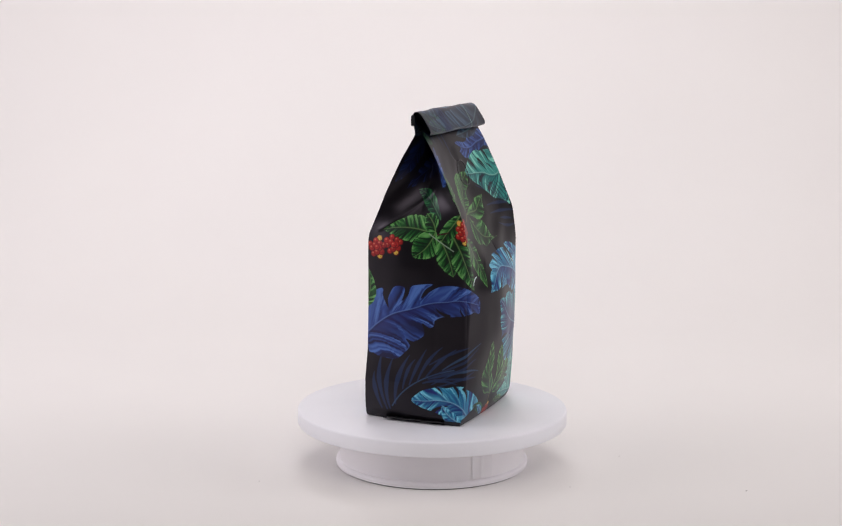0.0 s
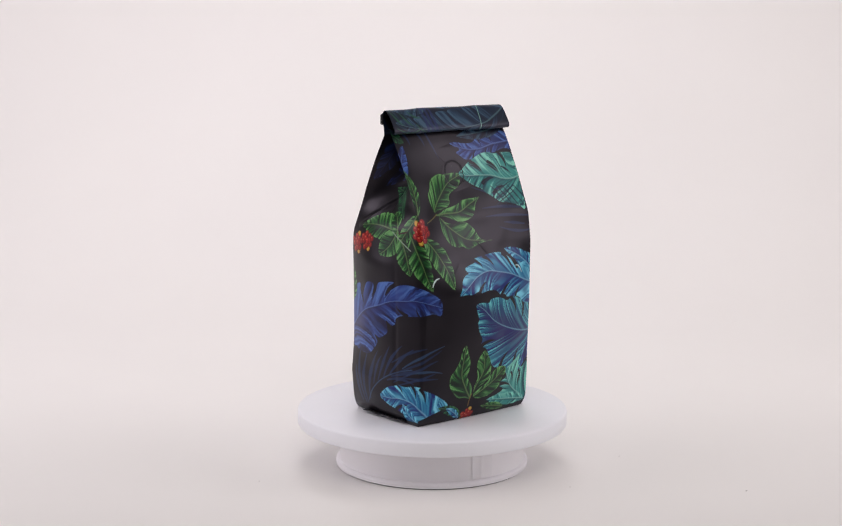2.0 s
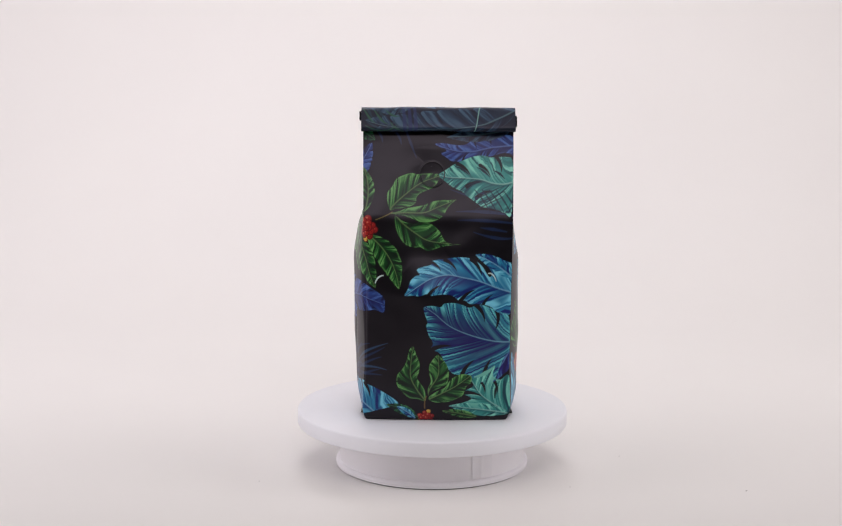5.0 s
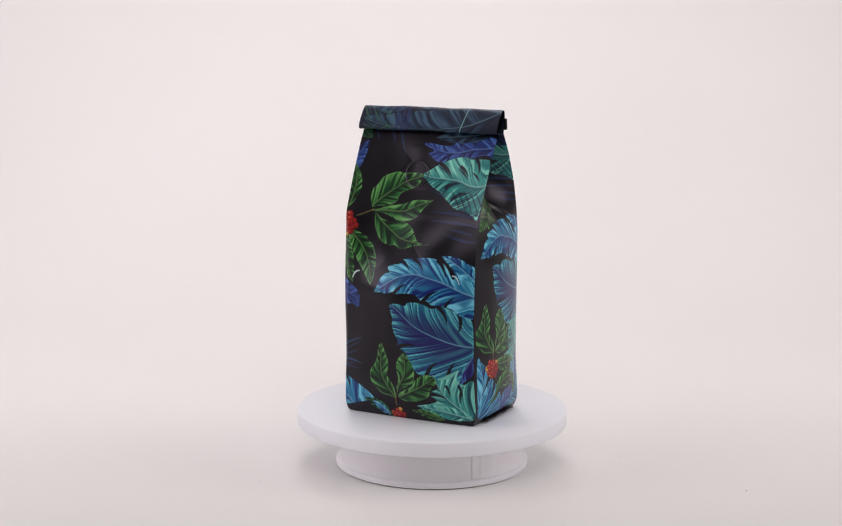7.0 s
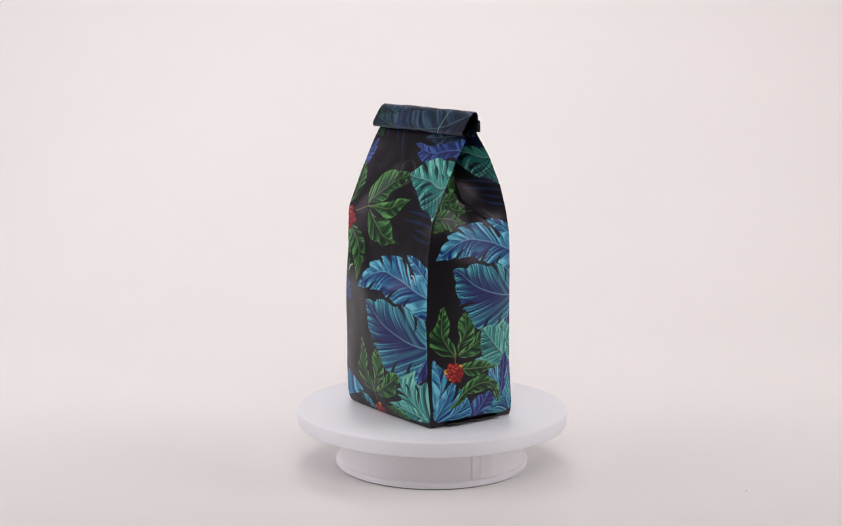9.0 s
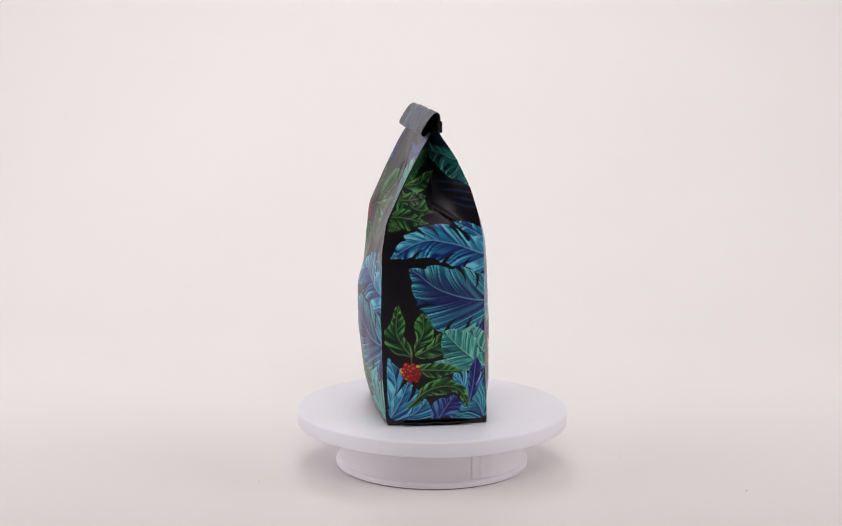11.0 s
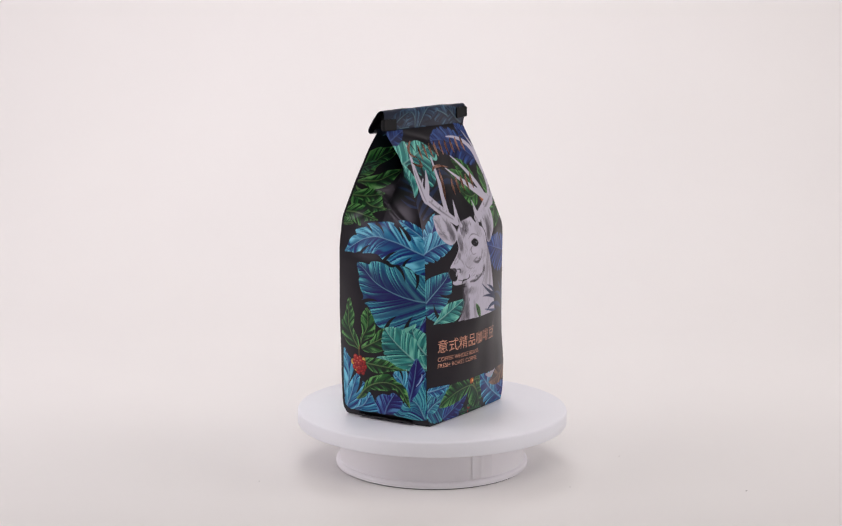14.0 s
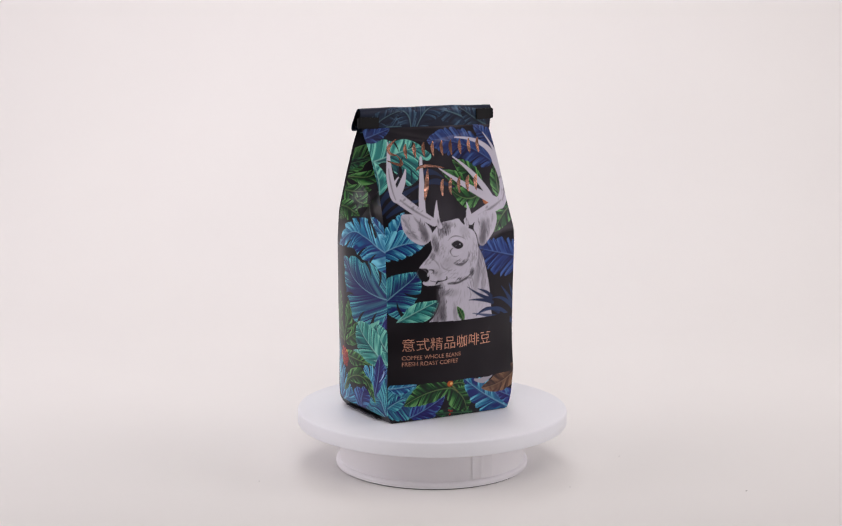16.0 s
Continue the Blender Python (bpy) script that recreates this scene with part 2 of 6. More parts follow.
def surface(u, z):
    """Place of the bag's skin: u runs round it (0: middle of the back, seen from there to the right), z up."""
    u, z = np.broadcast_arrays(np.asarray(u, float), np.asarray(z, float))
    u = np.where(u > U_FL, u - 2 * (U_FL - HALF_W), u)
    qb = -soft(z, -4, 33.5, 0, 35.3, 4, 37.2, 30, 39.5, 80, 41, 125, 40.5, 146, 37.5, 173, 25.5, 196, 14.0, 208, 6.5, 216, 5)
    qf = soft(z, 0, 35.5, 40, 33.5, 113, 32, 134, 31, 151, 27.5, 170, 21.5, 192, 10.5, 208, -1.0, 216, -2)
    wp = soft(z, -4, 46.5, 0, 49.5, 4, 52.0, 10, 52.8, 40, 51.5, 90, 52, 140, 52.8, 208, 54)
    wl = wp + soft(z, 0, 1.8, 6, 0.8, 25, 0.3, 60, -0.5, 120, 0, 208, 0)
    qfl = soft(z, 0, 38, 30, 36.5, 50, 34.8, 86, 34, 134, 33.6, 146, 28.6, 164, 21.2, 178, 14.3, 190, 8.2, 200, 2.1, 208, -2.5, 216, -3)
    flare = soft(z, 0, 0, 15, 1.0, 40, 2.0, 125, 2.2, 140, 1.2, 155, 0)
    tuckp = ramp(z, 0, 4.5, 14, 2.5, 30, 0, 300, 0)
    fade = np.clip((208 - z) / 25, 0, 1) * np.clip(z / 12, 0, 1)
    out = np.zeros(u.shape + (3,))
    # back
    m = (u >= -HALF_W) & (u <= U_BR)
    s = u / HALF_W
    k = np.clip(1 - s * s, 0, 1)
    b = soft(z, 0, 1.5, 25, 6.6, 60, 9.5, 95, 9.2, 122, -1.5, 140, -4.5, 175, -6, 208, 0) * k + lumps(u, z) * fade * k ** 0.5
    b = b + (crease(u, z, -48, 146, -12, 186, 7, 0.8) + crease(u, z, 46, 150, 8, 120, 8, 0.9) + crease(u, z, -50, 138, -22, 112, 6, -0.7)
             + crease(u, z, 50, 62, 22, 54, 5, 0.5) + crease(u, z, -6, 196, 0, 165, 7, 0.5)) * k ** 0.5
    # the degassing valve's rim pressing through
    rv = np.hypot(u + 4.2, z - 176.0)
    b = b + 0.22 * np.exp(-((rv - 8.8) / 0.6) ** 2) - 0.12 * np.exp(-(rv / 6.0) ** 4)
    out[m] = np.stack([s * np.where(s < 0, wl, wp), qb - b, z], -1)[m]
    # front
    m = u > U_FR
    s = (u - (U_FR + U_FL) / 2) / HALF_W
    k = np.clip(1 - s * s, 0, 1)
    b = soft(z, 0, 1, 25, 8.2, 70, 10.3, 125, 8.4, 150, 4, 175, 0.8, 192, -0.5, 208, 0) * k + 0.8 * lumps(u + 40, z + 31) * fade * k ** 0.5
    b = b + (crease(u, z, U_FR + 2, 142, U_FR + 34, 152, 7, 0.8) + crease(u, z, U_FL - 2, 140, U_FL - 30, 120, 7, 0.7)
             + crease(u, z, U_FL - 3, 48, U_FL - 26, 60, 6, -0.5)
             + crease(u, z, U_FR + 16, 206, U_FR + 52, 198, 2.2, 0.9) + crease(u, z, U_FR + 48, 198, U_FL - 12, 205, 2.2, 0.9)) * k ** 0.5
    out[m] = np.stack([-s * np.where(s > 0, wl + (flare - tuckp) * np.clip(s, 0, 1), wp), qf + (qfl - qf) * (s + 1) / 2 + b, z], -1)[m]
    # right side
    m = (u > U_BR) & (u <= U_FR)
    s = (u - (U_BR + U_FR) / 2) / (SIDE_W / 2)
    k = np.clip(1 - s * s, 0, 1)
    kv = np.clip(1 - np.abs(s), 0, 1)
    tuck = soft(z, 0, 0, 142, 0, 156, 9, 172, 21, 190, 30, 208, 35)
    b = soft(z, 0, 1, 20, 6.5, 60, 8, 115, 6.5, 140, 1.5, 160, 0, 208, 0) * k - tuck * kv + 0.7 * lumps(u + 17, z - 12) * fade * k ** 0.5
    b = b + (crease(u, z, U_FR - 2, 138.5, U_BR + 13, 169, 1.8, 1.1) + crease(u, z, U_BR + 4, 141, U_BR + 26, 152, 3.0, 0.5)) * k ** 0.5
    out[m] = np.stack([wp + b, (qb + qf) / 2 + s * (qf - qb) / 2, z], -1)[m]
    # left side
    m = u < -HALF_W
    s = (u + HALF_W + SIDE_W / 2) / (SIDE_W / 2)
    k = np.clip(1 - s * s, 0, 1)
    kv = np.clip(1 - np.abs(s), 0, 1)
    b = soft(z, 0, 1, 20, 5.5, 60, 8, 115, 7.8, 140, 3.6, 160, 0, 208, 0) * k - tuck * kv + 0.7 * lumps(u - 9, z + 45) * fade * k ** 0.5
    b = b + (crease(u, z, -HALF_W - 66, 138, -HALF_W - 24, 168, 1.8, 1.0) + crease(u, z, -HALF_W - 20, 10, -HALF_W - 22, 120, 2, -0.5)) * k ** 0.5
    out[m] = np.stack([-wl - b + (tuckp - flare) * (1 - s) / 2, (qb + qfl) / 2 - s * (qfl - qb) / 2, z], -1)[m]
    # the fold between the back and the left side is soft below the shoulder
    r = ramp(z, 0, 0.8, 20, 1.5, 70, 2.5, 100, 5.0, 120, 8.0, 138, 4.0, 150, 0.5, 210, 0.3)
    t = np.clip((u + HALF_W) / r, -1, 1)
    k = (t + 1) / 2
    out[..., 0] += r * (k * k - np.maximum(t, 0))
    out[..., 1] += r * ((1 - k) ** 2 - np.maximum(-t, 0))
    return out

# ---------------------------------------------------------------- the print: inks laid on the film, in (u, z) millimetres
def lin(r, g, b):
    return np.array([((c / 255 + 0.055) / 1.055) ** 2.4 if c > 10 else c / 255 / 12.92 for c in (r, g, b)])


INK = 0.96
PALETTE = {  # shadow, body, light, midrib, core
    "sky": (lin(18, 40, 108), lin(40, 134, 174), lin(124, 212, 234), lin(150, 210, 235), lin(26, 36, 108)),
    "sea": (lin(22, 30, 98), lin(36, 124, 150), lin(104, 202, 206), lin(140, 205, 225), lin(30, 22, 90)),
    "teal": (lin(14, 66, 78), lin(52, 146, 138), lin(136, 220, 200), lin(170, 228, 214), lin(26, 104, 112)),
    "royal": (lin(14, 22, 60), lin(40, 68, 138), lin(78, 116, 188), lin(104, 140, 206), lin(30, 36, 104)),
    "indigo": (lin(22, 18, 78), lin(40, 44, 128), lin(78, 138, 190), lin(110, 160, 214), lin(26, 20, 92)),
    "green": (lin(6, 30, 16), lin(32, 92, 40), lin(110, 176, 96), lin(128, 164, 96), lin(14, 54, 28)),
    "deep": (lin(8, 30, 26), lin(26, 82, 52), lin(66, 140, 84), lin(80, 140, 90), lin(14, 50, 34)),
    "dusk": (lin(10, 14, 36), lin(20, 34, 78), lin(38, 58, 112), lin(44, 62, 110), lin(14, 18, 56)),
    "brown": (lin(50, 32, 22), lin(96, 66, 46), lin(146, 108, 78), lin(160, 124, 96), lin(70, 46, 32)),
    "slate": (lin(14, 22, 38), lin(32, 54, 76), lin(66, 96, 120), lin(104, 142, 150), lin(22, 34, 54)),
}


def streaks(x, seed, low, high, n=9):
    rng = np.random.RandomState(seed)
    out = np.zeros_like(x)
    for i in range(n):
        f = low * (high / low) ** (i / (n - 1.0))
        out += np.sin(2 * np.pi * (f * x + rng.rand())) * rng.uniform(0.5, 1.0) / (1 + 0.12 * i)
    return out / 2.6


def brush(x, y, seed, low, high, n=10):
    """Strokes along lines of equal x that begin and end as y runs on."""
    rng = np.random.RandomState(seed)
    out = np.zeros_like(x)
    for i in range(n):
        f = low * (high / low) ** (i / (n - 1.0))
        out += np.sin(2 * np.pi * (f * (x + 0.012 * np.sin(9 * y + i)) + rng.rand())) * (0.45 + 0.75 * np.sin(2 * np.pi * (rng.uniform(0.4, 1.6) * y + 0.9 * x * f * 0.2 + rng.rand()))) / (1 + 0.10 * i)
    return out / 2.2


class Sheet:
    """Ink colours over the bag's skin; clip keeps a motif on its own side of a fold."""

    def __init__(self, u, z, ground):
        self.u, self.z = u, z
        self.c = np.empty(u.shape + (3,))
        self.c[:] = ground
        self.clip = (-1e9, 1e9)
        self.shift = (0.0, 0.0)
        self.count = 0

    def window(self, u0, u1, z0, z1):
        du, dz = self.shift
        m = (self.u > max(u0 + du, self.clip[0])) & (self.u < min(u1 + du, self.clip[1])) & (self.z > z0 + dz) & (self.z < z1 + dz)
        return m, self.u[m] - du, self.z[m] - dz

    def lay(self, m, colour, alpha):
        self.c[m] = self.c[m] * (1 - alpha[:, None]) + colour * alpha[:, None]

    def leaf(self, base, mid, tip, wl, wr, ink, lobes=6, notch=0.0, peak=0.45, blunt=0.75, sweep=0.30, core=0.4, both=False, dim=1.0):
        """A leaf along base, mid, tip; wl and wr: half widths to the left and right of that way; notch: how torn its edge is."""
        self.count += 1
        seed = 17 * self.count + 3
        rng = np.random.RandomState(seed)
        b, t, q = np.array(base, float), np.array(tip, float), np.array(mid, float)
        length = np.hypot(*(t - b))
        ex = (t - b) / length
        ey = np.array([-ex[1], ex[0]])
        bow = (q - b) @ ey
        at = np.clip((q - b) @ ex / length, 0.3, 0.7)
        bow = bow / (4 * at * (1 - at))
        r = max(wl, wr) + abs(bow) + 2
        lo, hi = np.minimum(b, t) - r, np.maximum(b, t) + r
        m, u, z = self.window(lo[0], hi[0], lo[1], hi[1])
        if not m.any():
            return
        x, y = (u - b[0]) * ex[0] + (z - b[1]) * ex[1], (u - b[0]) * ey[0] + (z - b[1]) * ey[1]
        a = x / length
        d = y - 4 * bow * a * (1 - a)
        side = d > 0
        w = np.where(side, wl, wr)
        k = np.log(0.5) / np.log(peak)
        edge = w * np.sin(np.pi * np.clip(np.clip(a, 1e-4, 1) ** k, 0, 1)) ** blunt
        run = self.run(a, d, side, length, lobes, sweep, seed)
        phi = run - np.floor(run)
        deep = rng.rand(64)[(np.floor(run).astype(int) * 2 + side) % 64]
        edge = edge * (1 - (0.10 + 0.12 * (notch > 0)) * (1 - np.sin(np.pi * phi) ** 0.6) * (0.5 + deep))
        inside = edge - np.abs(d)
        if notch:
            rel = np.abs(d) / np.maximum(edge, 0.4)
            r0 = 1.15 - notch * (0.25 + 0.8 * deep)
            slit = 0.36 * np.clip((rel - r0) / np.maximum(1.05 - r0, 0.1), 0, 1) ** 0.8 - phi
            inside = np.where(slit > 0, np.minimum(inside, -slit * length / lobes * 0.7), inside)
        inside = np.where((a > -0.01) & (a < 1.005), inside, -1)
        self.paint(m, a, d, side, run, inside, inside, ink, core, both, dim, seed, (1 if ex[0] >= 0 else -1) * (wl >= wr or -1))

    def run(self, a, d, side, length, lobes, sweep, seed):
        """Counts the lobes along the veins, which leave the midrib and bend towards the tip."""
        f1, f2 = np.random.RandomState(seed + 5).rand(2) * 6
        far = np.abs(d) / length
        a0 = a - sweep * 3.4 * far / (1 + 0.8 * far)
        run = lobes * a0 + 0.45 * side + f1
        return run + 0.22 * np.sin(2 * np.pi * (run * 0.37 + f1)) + 0.10 * np.sin(2 * np.pi * (run * 0.83 + f2))

    def paint(self, m, a, d, side, run, inside, brim, ink, core, both, dim, seed, hand):
        """Gouache shading: each lobe folds from a lit crest into a dark valley, with brush hairs along the veins."""
        dark, body, light, rib, heart = PALETTE[ink]
        rng = np.random.RandomState(seed + 9)
        cell = np.floor(run).astype(int)
        phi = run - cell
        tint = rng.rand(64)[(cell * 2 + side) % 64]
        rel = np.abs(d) / (np.abs(d) + np.maximum(brim, 0) + 0.3)
        hairs = brush(run / 6.0, rel * 0.5, seed, 8.0, 34.0, 8)
        sweepy = brush(run / 6.0, rel * 0.6, seed + 1, 2.2, 8.0, 4)
        if ink in ("green", "deep"):
            fold = 1.35 * np.sin(np.pi * phi) ** 0.9 * (0.6 + 0.4 * rel) - 0.86
            fold = fold - 0.30 * np.exp(-((phi - 0.5) / 0.06) ** 2) * (rel < 0.9)
        else:
            fold = (phi ** 1.3 * np.clip((1 - phi) / 0.10, 0, 1) - 0.42) * (0.45 + 0.75 * rel)
        v = 0.47 + 0.92 * fold + 0.46 * hairs * (0.35 + 0.65 * rel) + 0.16 * sweepy + 0.22 * (tint - 0.5) + 0.16 * (rel - 0.5) + 0.10 * np.where(side, 1, -1) * hand
        v = np.clip(v, 0, 1)[:, None]
        col = np.where(v < 0.5, dark + (body - dark) * v * 2, body + (light - body) * (v * 2 - 1))
        reach = 0.26 + 0.42 * core
        hw = core * np.clip(1.15 * np.exp(-(rel / reach) ** 2.4) * (1 if both else np.where(side == (hand > 0), 0.45, 1.0)) - 0.30 * np.clip(hairs, -0.3, 1), 0, 1)
        hw = hw[:, None]
        col = col * (1 - hw) + heart * hw
        rim = np.clip(np.exp(-(np.maximum(brim - 0.25, 0) / 0.55) ** 2) * (0.12 + 0.8 * sweepy + 0.4 * hairs), 0, 0.8)
        if ink not in ("green", "deep"):
            rim = np.maximum(rim, 0.6 * np.exp(-((phi - 0.86) / 0.05) ** 2) * np.clip(rel * 1.6 - 0.35, 0, 1) * (0.5 + 0.5 * tint))
        rim = rim[:, None]
        col = col * (1 - rim) + light * rim
        rw = 0.20 + 0.32 * (1 - np.clip(a, 0, 1))
        spine = (np.exp(-(d / rw) ** 2) * 0.55)[:, None]
        col = col * (1 - spine) + rib * spine
        gutter = (np.exp(-((d + 2.4 * rw * hand) / (1.8 * rw)) ** 2) * 0.45)[:, None]
        col = col * (1 - gutter) + dark * gutter
        self.lay(m, col * dim, np.clip(inside / 0.4 + 0.5, 0, 1))

    def blade(self, edge, rib, ink, slits=(), lobes=5, sweep=0.36, core=0.35, both=False, dim=1.0):
        """A leaf with a drawn edge: rib runs from its base to its tip; slits: (mouth, root) pairs torn into it."""
        self.count += 1
        seed = 17 * self.count + 3
        line, e = self.outline(edge), np.array(rib, float)
        e = np.vstack([2 * e[0] - e[1], e, 2 * e[-1] - e[-2]])
        t = np.linspace(0, len(rib) - 1.0001, 26)
        i = t.astype(int)
        f = (t - i)[:, None]
        p, q, r, w = e[i], e[i + 1], e[i + 2], e[i + 3]
        spine = 0.5 * (2 * q + (r - p) * f + (2 * p - 5 * q + 4 * r - w) * f ** 2 + (3 * q - p - 3 * r + w) * f ** 3)
        m, u, z = self.window(line[:, 0].min() - 1, line[:, 0].max() + 1, line[:, 1].min() - 1, line[:, 1].max() + 1)
        if not m.any():
            return
        within, gap = np.zeros(u.shape, bool), np.full(u.shape, 1e9)
        for p, q in zip(line, np.roll(line, -1, 0)):
            e = q - p
            f = np.clip(((u - p[0]) * e[0] + (z - p[1]) * e[1]) / (e @ e + 1e-9), 0, 1)
            gap = np.minimum(gap, np.hypot(u - p[0] - f * e[0], z - p[1] - f * e[1]))
            if p[1] != q[1]:
                within ^= ((p[1] > z) != (q[1] > z)) & (u < e[0] * (z - p[1]) / e[1] + p[0])
        inside = np.where(within, gap, -gap)
        steps = np.hypot(*np.diff(spine, axis=0).T)
        length, way = steps.sum(), np.concatenate([[0], np.cumsum(steps)])
        best, a, d = np.full(u.shape, 1e9), np.zeros(u.shape), np.zeros(u.shape)
        for n, (p, q) in enumerate(zip(spine, spine[1:])):
            e = q - p
            f = np.clip(((u - p[0]) * e[0] + (z - p[1]) * e[1]) / (e @ e + 1e-9), 0, 1)
            dist = np.hypot(u - p[0] - f * e[0], z - p[1] - f * e[1])
            near = dist < best
            turn = np.sign(e[0] * (z - p[1]) - e[1] * (u - p[0]))
            best, a, d = np.where(near, dist, best), np.where(near, (way[n] + f * steps[n]) / length, a), np.where(near, dist * turn, d)
        brim = inside
        for mouth, root in slits:
            c, o = np.array(mouth, float), np.array(root, float)
            e = o - c
            f = np.clip(((u - c[0]) * e[0] + (z - c[1]) * e[1]) / (e @ e), 0, 1)
            bend = 0.10 * np.hypot(*e) * 4 * f * (1 - f)
            nx = np.array([-e[1], e[0]]) / np.hypot(*e)
            cut = np.hypot(u - c[0] - f * e[0] - bend * nx[0], z - c[1] - f * e[1] - bend * nx[1]) - 0.125 * np.hypot(*e) * (1 - f) ** 0.7
            inside = np.minimum(inside, cut)
        side = d > 0
        hand = 1 if spine[-1][0] >= spine[0][0] else -1
        self.paint(m, a, d, side, self.run(a, d, side, length, lobes, sweep, seed), inside, brim, ink, core, both, dim, seed, hand)

    def stroke(self, a, b, c, w0, w1, colour, alpha=1.0, taper=True, wm=None, fuzz=0.4):
        """A bent brush stroke from a by b to c."""
        pts = [np.array(p, float) for p in (a, b, c)]
        ctl = 2 * pts[1] - (pts[0] + pts[2]) / 2
        s = np.linspace(0, 1, 22)[:, None]
        line = pts[0] * (1 - s) ** 2 + 2 * ctl * s * (1 - s) + pts[2] * s * s
        r = max(w0, w1, wm or 0) + 1
        m, u, z = self.window(line[:, 0].min() - r, line[:, 0].max() + r, line[:, 1].min() - r, line[:, 1].max() + r)
        if not m.any():
            return
        best, par = np.full(u.shape, 1e9), np.zeros(u.shape)
        for i in range(len(line) - 1):
            p, e = line[i], line[i + 1] - line[i]
            f = np.clip(((u - p[0]) * e[0] + (z - p[1]) * e[1]) / (e @ e + 1e-9), 0, 1)
            dd = np.hypot(u - p[0] - f * e[0], z - p[1] - f * e[1])
            n = dd < best
            best, par = np.where(n, dd, best), np.where(n, (i + f) / (len(line) - 1), par)
        w = np.interp(par, [0, 0.5, 1], [w0, wm if wm is not None else (w0 + w1) / 2, w1])
        al = np.clip((w - best) / fuzz + 0.5, 0, 1) * alpha
        self.lay(m, np.asarray(colour) * np.ones((len(u), 1)), al)

    def blob(self, c, ru, rz, colour, alpha=1.0, turn=0.0, soft_edge=0.5):
        r = max(ru, rz) * (1 + soft_edge) + 1
        m, u, z = self.window(c[0] - r, c[0] + r, c[1] - r, c[1] + r)
        if not m.any():
            return
        x, y = u - c[0], z - c[1]
        k, s = math.cos(radians(turn)), math.sin(radians(turn))
        e = np.hypot((x * k + y * s) / ru, (-x * s + y * k) / rz)
        al = np.clip((1 + soft_edge / 2 - e) / max(soft_edge, 0.02), 0, 1)
        self.lay(m, np.asarray(colour) * np.ones((len(u), 1)), al * al * (3 - 2 * al) * alpha)

    def hatch(self, c, ru, rz, way, n, colour, alpha=0.6, long=3.0, wide=0.28):
        """n short pencil strokes within an ellipse, along way degrees."""
        self.count += 1
        rng = np.random.RandomState(self.count * 7 + 1)
        for i in range(n):
            a, r = rng.uniform(0, 6.283), math.sqrt(rng.rand())
            p = (c[0] + ru * r * math.cos(a), c[1] + rz * r * math.sin(a))
            w, l = radians(way + rng.uniform(-16, 16)), long * rng.uniform(0.5, 1.2) / 2
            dx, dz = math.cos(w) * l, math.sin(w) * l
            self.stroke((p[0] - dx, p[1] - dz), (p[0] + dz * 0.15, p[1] - dx * 0.15), (p[0] + dx, p[1] + dz), 0.08, 0.08, colour, alpha * rng.uniform(0.4, 1.0), wm=wide * rng.uniform(0.6, 1.3), fuzz=0.5)

    def berries(self, c, r, n, seed, yellow=2):
        rng = np.random.RandomState(seed)
        red, deep, glow, gold = lin(166, 38, 34), lin(96, 14, 14), lin(240, 138, 104), lin(214, 176, 70)
        spots = [(0.0, 0.0)]
        for i in range(n - 1):
            a = 2.399 * i
            spots.append((math.cos(a) * r * 0.85 * math.sqrt((i + 1.0) / n), math.sin(a) * r * 0.85 * math.sqrt((i + 1.0) / n)))
        for i, (x, y) in enumerate(reversed(spots)):
            p = (c[0] + x + rng.uniform(-0.3, 0.3), c[1] + y + rng.uniform(-0.3, 0.3))
            br = r * (0.30 if n > 10 else 0.36) * rng.uniform(0.85, 1.1)
            self.blob(p, br, br, deep, 1, 0, 0.15)
            tone = gold if i < yellow else red * rng.uniform(0.8, 1.15)
            self.blob((p[0] - 0.1 * br, p[1] + 0.1 * br), br * 0.82, br * 0.82, tone, 1, 0, 0.3)
            self.blob((p[0] - 0.3 * br, p[1] + 0.35 * br), br * 0.28, br * 0.24, glow, 0.55, 0, 0.8)
            self.blob((p[0] + 0.25 * br, p[1] - 0.2 * br), br * 0.16, br * 0.16, deep, 0.8, 0, 0.6)

    def outline(self, points, n=140):
        p = np.array(points, float)
        e = np.vstack([p[-1], p, p[0], p[1]])
        t = np.linspace(0, len(p), n, endpoint=False)
        i = t.astype(int)
        f = (t - i)[:, None]
        a, b, c, d = e[i], e[i + 1], e[i + 2], e[i + 3]
        return 0.5 * (2 * b + (c - a) * f + (2 * a - 5 * b + 4 * c - d) * f ** 2 + (3 * b - a - 3 * c + d) * f ** 3)

    def fill(self, points, colour, alpha=1.0, fur=0.0, way=90, smooth=True, fuzz=0.4):
        """A filled closed shape; fur: strength of hair-like strokes that run along way degrees."""
        line = self.outline(points) if smooth else np.array(points, float)
        m, u, z = self.window(line[:, 0].min() - 1, line[:, 0].max() + 1, line[:, 1].min() - 1, line[:, 1].max() + 1)
        if not m.any():
            return
        inside, best = np.zeros(u.shape, bool), np.full(u.shape, 1e9)
        for p, q in zip(line, np.roll(line, -1, 0)):
            e = q - p
            f = np.clip(((u - p[0]) * e[0] + (z - p[1]) * e[1]) / (e @ e + 1e-9), 0, 1)
            best = np.minimum(best, np.hypot(u - p[0] - f * e[0], z - p[1] - f * e[1]))
            if p[1] != q[1]:
                inside ^= ((p[1] > z) != (q[1] > z)) & (u < e[0] * (z - p[1]) / e[1] + p[0])
